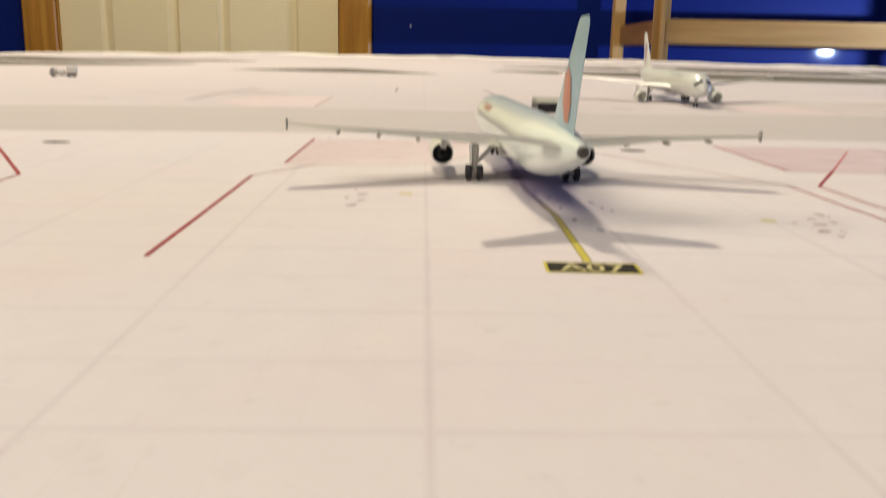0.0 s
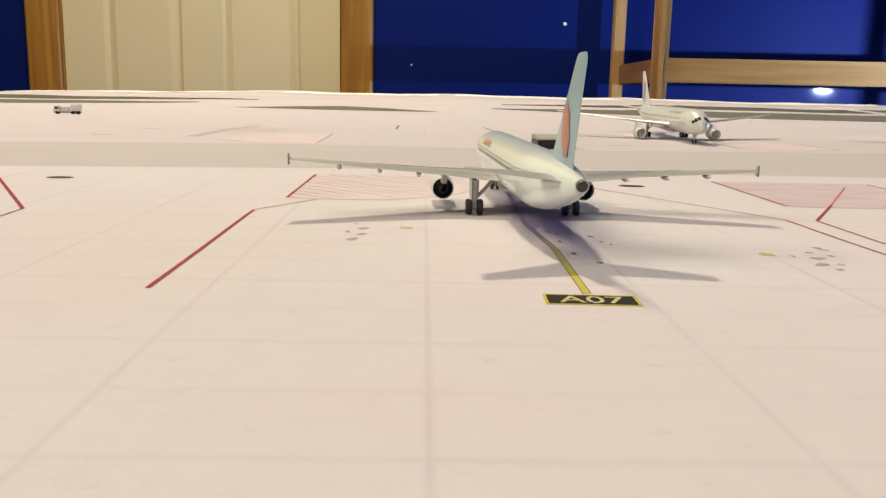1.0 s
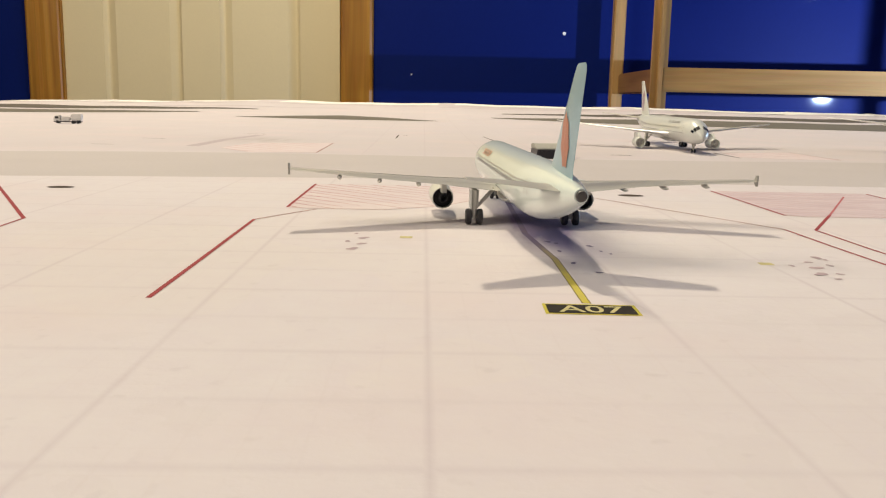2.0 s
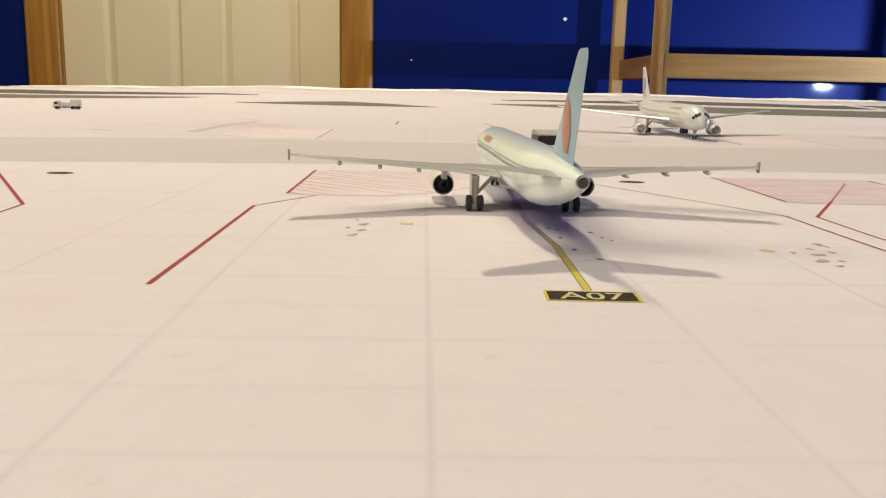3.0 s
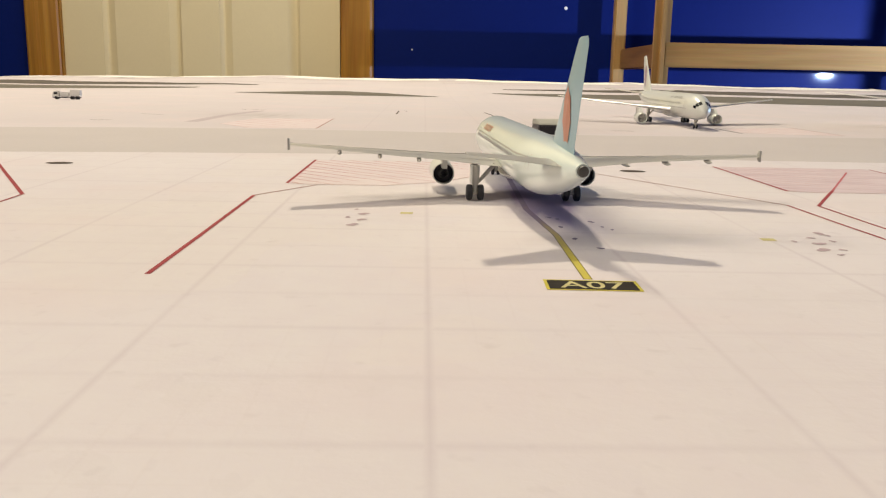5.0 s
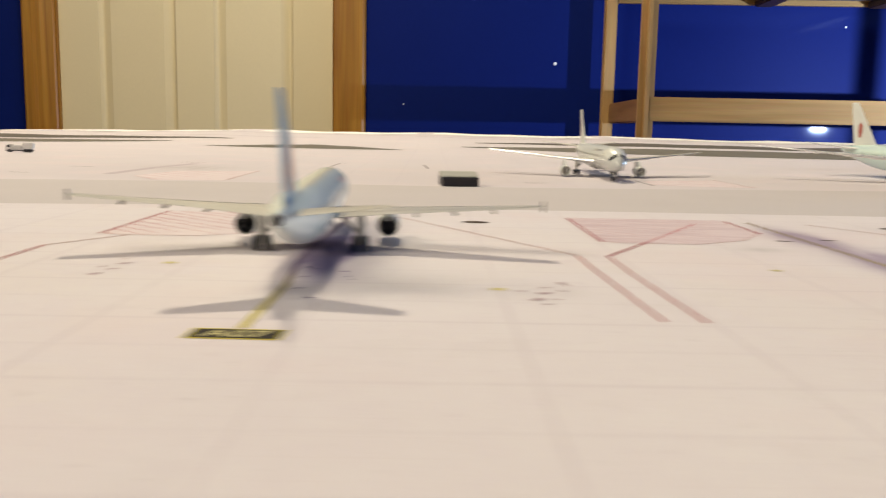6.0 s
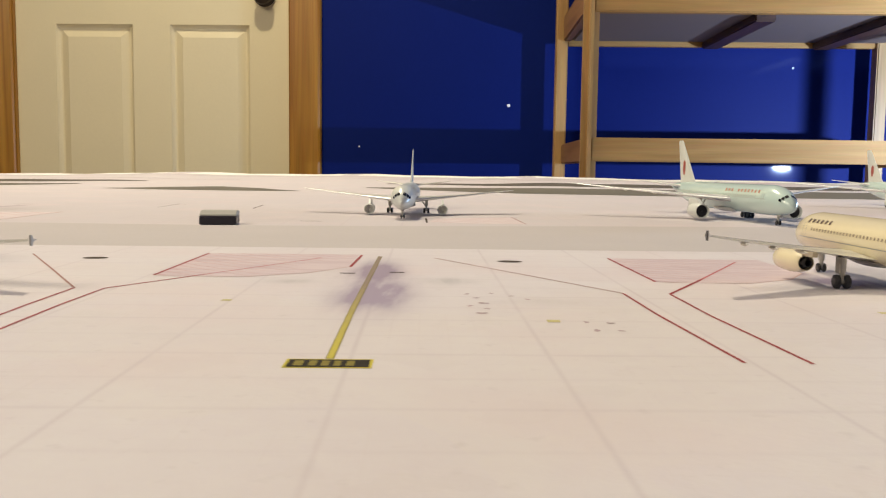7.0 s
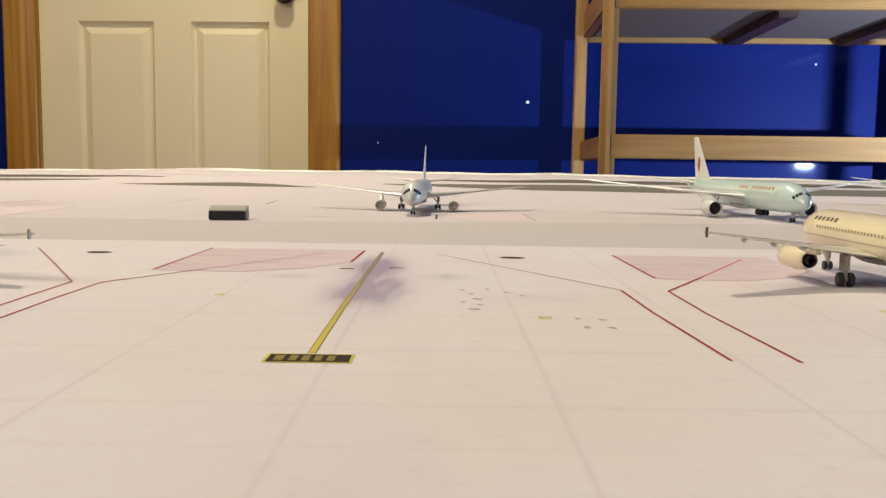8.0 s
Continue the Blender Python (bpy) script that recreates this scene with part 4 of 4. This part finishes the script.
def airliner(name, P, m, label):
    top = empty(name, m, label, "model aircraft", P["group"])
    fuselage(P, top)
    L, R, zc = P["length"], P["radius"], P["centre"]
    W = P["wing"]
    # belly fairing
    bm = bmesh.new()
    rings = []
    for u in range(9):
        f = u / 8
        k = math.sin(math.pi * f) ** 0.55
        s = W["root"] - 1.5 + (W["chord"] + 4.0) * f
        rings.append([Vector((R * 0.80 * k * math.cos(a), P["gear"] - s, zc - R * 0.62 - R * 0.50 * k * (0.5 + 0.5 * math.sin(-a)))) * S for a in [2 * math.pi * i / 16 for i in range(16)]])
    loft(bm, rings)
    bmesh.ops.recalc_face_normals(bm, faces=bm.faces)
    part("belly_fairing", bm, P["belly"], top, smooth=True)
    for side in (-1, 1):
        secs = []
        for f, chord in ((0.0, 1.0), (W["kink"], W["kink_chord"]), (0.72, None), (1.0, W["tip_chord"])):
            x = R * 0.55 + (W["half"] - R * 0.55) * f
            le = W["root"] + (x - R * 0.55) * math.tan(radians(W["sweep"]))
            c = W["chord"] * (chord if chord else W["kink_chord"] + (W["tip_chord"] - W["kink_chord"]) * (0.72 - W["kink"]) / (1 - W["kink"]))
            z = W["z"] + (x - R * 0.55) * math.tan(radians(W["dihedral"] - side * W.get("bank", 0.0))) + 0.25 * f * f
            secs.append((le, c, side * x, z, (0.115 - 0.03 * f) * W.get("thick", 1.0)))
        if W["rake"]:
            le, c, x, z, t = secs[-1]
            secs.append((le + 2.6, c * 0.42, x + side * 2.2, z + 0.22, 0.08))
        wing = lifting("wing", P, secs, top, P["wing_paint"])
        tip = secs[-1]
        if P.get("bright_edge"):
            lifting("leading_edge", P, [(le - 0.025 * c, 0.14 * c, x, z, 4.6 * t) for le, c, x, z, t in secs], wing, P["bright_edge"], label="polished leading edge")
        # hinge line of the flaps and the leading edge's slat line, on the upper face
        for c0, c1, t0, t1, k0, k1 in ((0.715, 0.735, 0.605, 0.58, 0, 3), (*P.get("slats", (0.150, 0.165, 0.85, 0.87)), 0, 3)):
            bm = bmesh.new()
            for (l0, q0, x_0, z_0, h0), (l1, q1, x_1, z_1, h1) in zip(secs[k0:k1], secs[k0 + 1:k1 + 1]):
                quad = []
                for le, q, xx, zz, hh, c, t in ((l0, q0, x_0, z_0, h0, c0, t0), (l1, q1, x_1, z_1, h1, c0, t0), (l1, q1, x_1, z_1, h1, c1, t1), (l0, q0, x_0, z_0, h0, c1, t1)):
                    quad.append(bm.verts.new(Vector((xx, P["gear"] - le - q * c, zz + t * hh * q / 2 + 0.03)) * S))
                bm.faces.new(quad)
            part("panel_line", bm, LINE_GREY, wing)
        if W["fence"]:
            bm = bmesh.new()
            pts = [(tip[0] + 0.80, 0.0), (tip[0] + 1.06, 0.46), (tip[0] + 1.32, 0.46), (tip[0] + 1.30, 0.0), (tip[0] + 1.28, -0.38), (tip[0] + 1.06, -0.38)]
            rings = [[Vector((tip[2] + o, P["gear"] - s, tip[3] + h)) * S for s, h in pts] for o in (-0.07, 0.07)]
            loft(bm, rings)
            bmesh.ops.recalc_face_normals(bm, faces=bm.faces)
            part("wingtip_fence", bm, P.get("fence_paint", P["wing_paint"]), wing)
        for f in W["fairings"]:
            x = side * (R * 0.55 + (W["half"] - R * 0.55) * f)
            le = W["root"] + (abs(x) - R * 0.55) * math.tan(radians(W["sweep"]))
            c = W["chord"] * np.interp(f, [0, W["kink"], 1], [1, W["kink_chord"], W["tip_chord"]])
            z = W["z"] + (abs(x) - R * 0.55) * math.tan(radians(W["dihedral"] - side * W.get("bank", 0.0))) + 0.25 * f * f
            bm = bmesh.new()
            lathe(bm, [(0, 0.02), (-0.2 * c, 0.15), (-0.45 * c, 0.18), (-0.72 * c, 0.04)], "y", (x, P["gear"] - le - 0.45 * c, z - 0.20), 10, True, True)
            bmesh.ops.scale(bm, vec=(S, S, S), verts=bm.verts)
            part("flap_fairing", bm, P["wing_paint"], wing, smooth=True)
        T = P["stab"]
        lifting("tailplane", P, [(T["root"], T["chord"], side * R * 0.12, T["z"], 0.10), (T["root"] + T["back"], T["tip"], side * T["half"], T["z"] + T["up"], 0.09)], top, P["wing_paint"])
        engine(P, side, top)
        g = P["legs"]
        gear_leg("main_gear", P, side * g["x"], P["gear"], W["z"] + 0.1, g["r"], g["w"], g["axles"], top, True)
    g = P["legs"]
    gear_leg("nose_gear", P, 0, P["nose_gear"], zc - R * 0.8, g["r"] * 0.72, g["w"] * 0.62, (0,), top, False)
    F = P["fin"]
    fin = lifting("fin", P, [(F["root"] - 1.4, F["chord"] + 1.6, 0, F["z"] - 0.7, 0.09), (F["root"], F["chord"], 0, F["z"] + 0.5, 0.10), (F["root"] + F["back"] - 0.1, F["tip"] + 0.1, 0, F["top"] - 0.55, 0.09), (F["root"] + F["back"] + 0.35, F["tip"] * 0.86, 0, F["top"] - 0.14, 0.08), (F["root"] + F["back"] + 0.8, F["tip"] * 0.60, 0, F["top"], 0.05)], top, P["fin_paint"], True)
    # emblem on both sides of the fin, as a plain lobed shape
    if P["emblem"]:
        for side in (-1, 1):
            bm = bmesh.new()
            h0, sz = P["emblem_at"], P["emblem_size"]
            base = F["root"] + F["back"] * h0 + (F["chord"] + (F["tip"] - F["chord"]) * h0) * 0.50
            zz = F["z"] + (F["top"] - F["z"]) * h0
            ring = []
            for k in range(14):
                a = 2 * math.pi * k / 14
                q = sz * (1.0 if k % 2 == 0 else 0.86)
                sk, zk = base - q * 0.55 * math.sin(a), zz + q * math.cos(a)
                h = (zk - F["z"] - 0.5) / (F["top"] - F["z"] - 0.75)
                chord = F["chord"] + (F["tip"] - F["chord"]) * h
                f = (sk - F["root"] - F["back"] * h) / chord
                half = np.interp(f, [c for c, _ in FOIL], [t for _, t in FOIL]) * (0.10 - 0.01 * h) * chord / 2
                ring.append(bm.verts.new(Vector((side * (half * (1.0 if side > 0 else 0.75) + 0.04), P["gear"] - sk, zk)) * S))
            mid = bm.verts.new(sum((v.co for v in ring), Vector()) / len(ring) + Vector((side * 0.03 * S, 0, 0)))
            for k in range(14):
                bm.faces.new((ring[k], ring[(k + 1) % 14], mid))
            part("emblem", bm, P["emblem"], fin, "plain coloured tail emblem")
    # cockpit panes
    c0 = P["cockpit"]
    for side in (-1, 1):
        tilt = P.get("tilt", 0)
        for a0, a1, d in ((5 + tilt, 30 + tilt, 0.0), (33 + tilt, 52 + tilt, 0.14), (55 + tilt, 70 + tilt, 0.5)):
            bm = bmesh.new()
            decal(bm, P, c0 + d, c0 + d + P["pane"], side * radians(a0), side * radians(a1), 0.035, 2, 3)
            part("cockpit_window", bm, GLASS_DARK, top)
        # cabin windows
        bm = bmesh.new()
        s = P["nose"] + 1.2
        while s < L - P["tail"] * 0.62:
            decal(bm, P, s, s + 0.24, side * radians(73.5), side * radians(81), 0.03)
            s += P["pitch"]
        part("window_row", bm, P["window_paint"], top, "row of small dark cabin windows")
        if P["line"]:
            bm = bmesh.new()
            decal(bm, P, P["nose"] * 0.7, L - P["tail"] * 0.35, side * radians(P["line"][1]), side * radians(P["line"][2]), 0.025, 24, 1)
            part("cheat_line", bm, P["line"][0], top)
        # airline title, as plain slanted bars
        s0, s1, count, a0, a1, mat_ = P["title"]
        step = (s1 - s0) / count
        for k in range(count):
            if P["gap"] and k == (P["gap"] if side > 0 else count - 1 - P["gap"]):
                continue
            bm = bmesh.new()
            b0 = s0 + step * (k + 0.12)
            rows = []
            for f in (0.0, 0.33, 0.67, 1.0):
                a, lean = side * radians(a0 + (a1 - a0) * f), 0.12 * step * (1 - f)
                rows.append([bm.verts.new(on_skin(P, u + lean, a, 0.04)) for u in (b0, b0 + step * 0.42)])
            for low_row, high_row in zip(rows, rows[1:]):
                bm.faces.new((*low_row, *reversed(high_row)))
            part("title_bar", bm, mat_, top)
        for sd in P["doors"]:
            bm = bmesh.new()
            for u0, u1, v0, v1 in ((0, 0.05, 60, 95), (0.75, 0.80, 60, 95)):
                decal(bm, P, sd + u0, sd + u1, side * radians(v0), side * radians(v1), 0.028, 1, 4)
            part("cabin_door", bm, LINE_GREY, top)
    return top


NARROW = dict(gap=0, slats=(0.045, 0.150, 0.50, 0.85), length=37.57, radius=2.0, nose=5.6, tail=13.0, centre=3.75, gear=17.7, nose_gear=5.07, cockpit=1.35, pane=0.62, pitch=0.62,
              wing=dict(root=11.6, chord=7.6, half=17.45, kink=0.33, kink_chord=0.55, tip_chord=0.20, sweep=28.0, dihedral=4.7, z=2.60, rake=False, fence=True, fairings=(0.42, 0.60, 0.78)),
              stab=dict(root=31.6, chord=3.9, half=6.22, back=3.3, tip=1.4, z=4.85, up=0.75),
              fin=dict(root=29.2, chord=5.9, back=5.4, tip=2.75, z=5.5, top=11.75),
              engine=dict(x=5.85, s=10.6, z=1.78, r=1.04, len=4.6, rise=0.22),
              legs=dict(x=3.79, r=0.62, w=0.46, axles=(0,)), doors=(4.9,), fan=HOLE, belly=WING_PALE)
STRETCHED = dict(NARROW, length=42.17, gear=22.3, centre=3.66, upsweep=0.44)
STRETCHED["wing"] = dict(NARROW["wing"], root=15.3, half=17.85, sweep=24.5, dihedral=4.05, bank=0.70)
STRETCHED["stab"] = dict(NARROW["stab"], root=36.2, z=4.50)
STRETCHED["fin"] = dict(NARROW["fin"], root=33.8, z=5.2)
STRETCHED["engine"] = dict(NARROW["engine"], s=12.9, x=5.93, r=0.98, z=1.47, rise=0.6)
A_BLUE = dict(STRETCHED, rear=0.90, doors=(4.9, 33.4), skin=ICE_BLUE, wing_paint=WING_GREY, fin_paint=TAIL_BLUE, emblem=MARK_ORANGE, emblem_at=0.33, emblem_size=1.75, window_paint=MARK_DARK,
              line=(LINE_GREY, 68, 70), title=(9.0, 14.0, 9, 44, 60, MARK_ORANGE), group="model aircraft", cowl=WHITE_GLOSS)
A_CREAM = dict(NARROW, brace=False, centre=4.0, rear=0.66, skin=CREAM_GLOSS, wing_paint=WING_MID, fin_paint=CREAM_GLOSS, emblem=None, window_paint=CABIN_BROWN,
               line=(LINE_GREY, 100, 102), title=(5.4, 10.8, 6, 47, 59, MARK_BROWN), group="model aircraft", cowl=CREAM_GLOSS, belly=BELLY, fence_paint=MARK_DARK)
A_CREAM["wing"] = dict(NARROW["wing"], dihedral=6.7, half=16.6)
A_CREAM["engine"] = dict(NARROW["engine"], x=5.75, r=1.10, s=9.7, z=1.92, len=5.2)
MEDIUM = dict(gap=7, droop=0.42, tilt=8, length=56.5, radius=2.40, nose=7.6, tail=20.0, centre=4.20, gear=28.8, nose_gear=6.1, cockpit=1.30, pane=0.80, pitch=0.75,
              wing=dict(root=16.8, chord=11.0, thick=1.15, half=23.6, kink=0.32, kink_chord=0.55, tip_chord=0.20, sweep=32.0, dihedral=4.6, z=3.2, rake=False, fence=False, fairings=(0.30, 0.5, 0.7)),
              stab=dict(root=49.0, chord=5.6, half=9.3, back=5.2, tip=2.0, z=5.7, up=1.1),
              fin=dict(root=45.0, chord=8.2, back=6.8, tip=3.2, z=6.2, top=14.7),
              engine=dict(x=7.75, s=17.6, z=1.28, r=1.10, len=4.4, rise=0.85),
              legs=dict(x=4.08, r=0.56, w=0.46, axles=(-0.72, 0.72)), doors=(6.0,), fan=FAN, belly=WING_PALE)
W_WHITE = dict(MEDIUM, bright_edge=EDGE_METAL, skin=WHITE_GLOSS, wing_paint=WING_MID, fin_paint=WHITE_GLOSS, emblem=MARK_LILAC, emblem_at=0.42, emblem_size=2.6, window_paint=LINE_GREY,
               line=(LINE_GREY, 96, 98), title=(10.0, 19.0, 10, 44, 56, LINE_GREY), group="model aircraft", cowl=WHITE_GLOSS)
LARGE = dict(gap=7, droop=0.42, tilt=4, length=63.73, radius=2.85, nose=9.0, tail=21.0, centre=4.72, gear=31.8, nose_gear=5.9, cockpit=1.55, pane=0.55, pitch=0.9,
             wing=dict(root=21.0, chord=13.6, thick=1.15, half=30.2, kink=0.30, kink_chord=0.53, tip_chord=0.16, sweep=33.5, dihedral=4.7, z=4.3, rake=True, fence=False, fairings=(0.28, 0.46, 0.66)),
             stab=dict(root=53.2, chord=7.4, half=10.75, back=6.8, tip=2.4, z=6.4, up=1.4),
             fin=dict(root=49.0, chord=9.8, back=8.6, tip=3.3, z=7.2, top=17.7),
             engine=dict(x=9.85, s=18.6, z=1.97, r=1.57, len=5.4, rise=0.55),
             legs=dict(x=5.5, r=0.66, w=0.5, axles=(-1.45, 0.0, 1.45)), doors=(6.8, 18.5), fan=HOLE, belly=WING_PALE)
M_MINT = dict(LARGE, bright_edge=EDGE_METAL, skin=MINT, wing_paint=WING_PALE, fin_paint=WHITE_GLOSS, emblem=MARK_RED, emblem_at=0.36, emblem_size=2.0, window_paint=LINE_GREY,
              line=(LINE_GREY, 84, 85), title=(8.8, 26.0, 11, 50, 63, MARK_ORANGE), group="model aircraft", cowl=WHITE_GLOSS)

airliner("model_airliner", A_BLUE, pose(0.0705, 0.2080, 0.00005, 0, 0, 5.5), "pale blue twin-engine model airliner with a red-marked fin on a stand")
airliner("model_airliner", A_CREAM, pose(0.2920, 0.2285, 0.00005, 0, 0, 1.7), "cream twin-engine model airliner with dark title bars, parked on the mat")
airliner("model_airliner", W_WHITE, pose(0.1680, 0.5210, 0.00005, 0, 0, 181.3), "white twin-engine model airliner facing the stands")
airliner("model_airliner", M_MINT, pose(0.3420, 0.5175, 0.00005, 0, 0, 186.3), "large mint green model airliner with red title bars")
airliner("model_airliner", M_MINT, pose(0.5300, 0.6900, 0.00005, 0, 0, 180.0), "large mint green model airliner at the mat's side")


# ---- small things on the mat ----
def dark_box():
    top = empty("small_box", pose(0.0950, 0.4060, 0.0, 0, 0, 9), "small dark plastic box with a grey lid", "box")
    part("body", block(-0.0077, 0.0077, -0.0062, 0.0062, 0.0, 0.0036, bevel=0.0004), BOX_DARK, top)
    part("rim", block(-0.0078, 0.0078, -0.0063, 0.0063, 0.0034, 0.0038, bevel=0.0001), MARK_DARK, top)
    bm = bmesh.new()
    loft(bm, [[Vector((x, -0.0062, 0.0038)), Vector((x, -0.0056, 0.0044)), Vector((x, -0.0012, 0.0059)), Vector((x, 0.0056, 0.0059)), Vector((x, 0.0062, 0.0038))] for x in (-0.0077, 0.0077)])
    bmesh.ops.recalc_face_normals(bm, faces=bm.faces)
    bmesh.ops.bevel(bm, geom=list(bm.edges), offset=0.0003, segments=2, affect="EDGES")
    part("lid", bm, BOX_TOP, top, "grey lid with a sloping front")


dark_box()


def truck():
    top = empty("toy_truck", pose(-0.2290, 0.6570, 0.0, 0, 0, 98) @ Matrix.Scale(0.76, 4), "tiny white model service truck with a box body", "toy truck")
    # forward is +y
    part("chassis", block(-0.0024, 0.0024, -0.0125, 0.0125, 0.0014, 0.0022), MARK_DARK, top)
    bm = bmesh.new()
    loft(bm, [[Vector((x, 0.0065, 0.0020)), Vector((x, 0.0126, 0.0020)), Vector((x, 0.0126, 0.0046)), Vector((x, 0.0112, 0.0078)), Vector((x, 0.0065, 0.0078))] for x in (-0.0029, 0.0029)])
    bmesh.ops.recalc_face_normals(bm, faces=bm.faces)
    bmesh.ops.bevel(bm, geom=list(bm.edges), offset=0.0004, segments=2, affect="EDGES")
    cab = part("cab", bm, TRUCK_WHITE, top)
    part("side_window", block(0.00285, 0.00305, 0.0078, 0.0110, 0.0048, 0.0068), GLASS_DARK, cab)
    part("side_window", block(-0.00305, -0.00285, 0.0078, 0.0110, 0.0048, 0.0068), GLASS_DARK, cab)
    part("tank", block(-0.0026, 0.0026, -0.0022, 0.0058, 0.0024, 0.0066, bevel=0.0008), TRUCK_WHITE, top)
    part("box_body", block(-0.0031, 0.0031, -0.0126, -0.0034, 0.0030, 0.0092, bevel=0.0005), TRUCK_WHITE, top)
    for y in (0.0090, -0.0050, -0.0095):
        for x in (-0.0026, 0.0026):
            bm = bmesh.new()
            lathe(bm, [(-0.0006, 0.0009), (-0.0006, 0.0014), (0.0, 0.0016), (0.0006, 0.0014), (0.0006, 0.0009)], "x", (x, y, 0.0016), 12, True, True)
            part("wheel", bm, RUBBER, top, smooth=True)


truck()
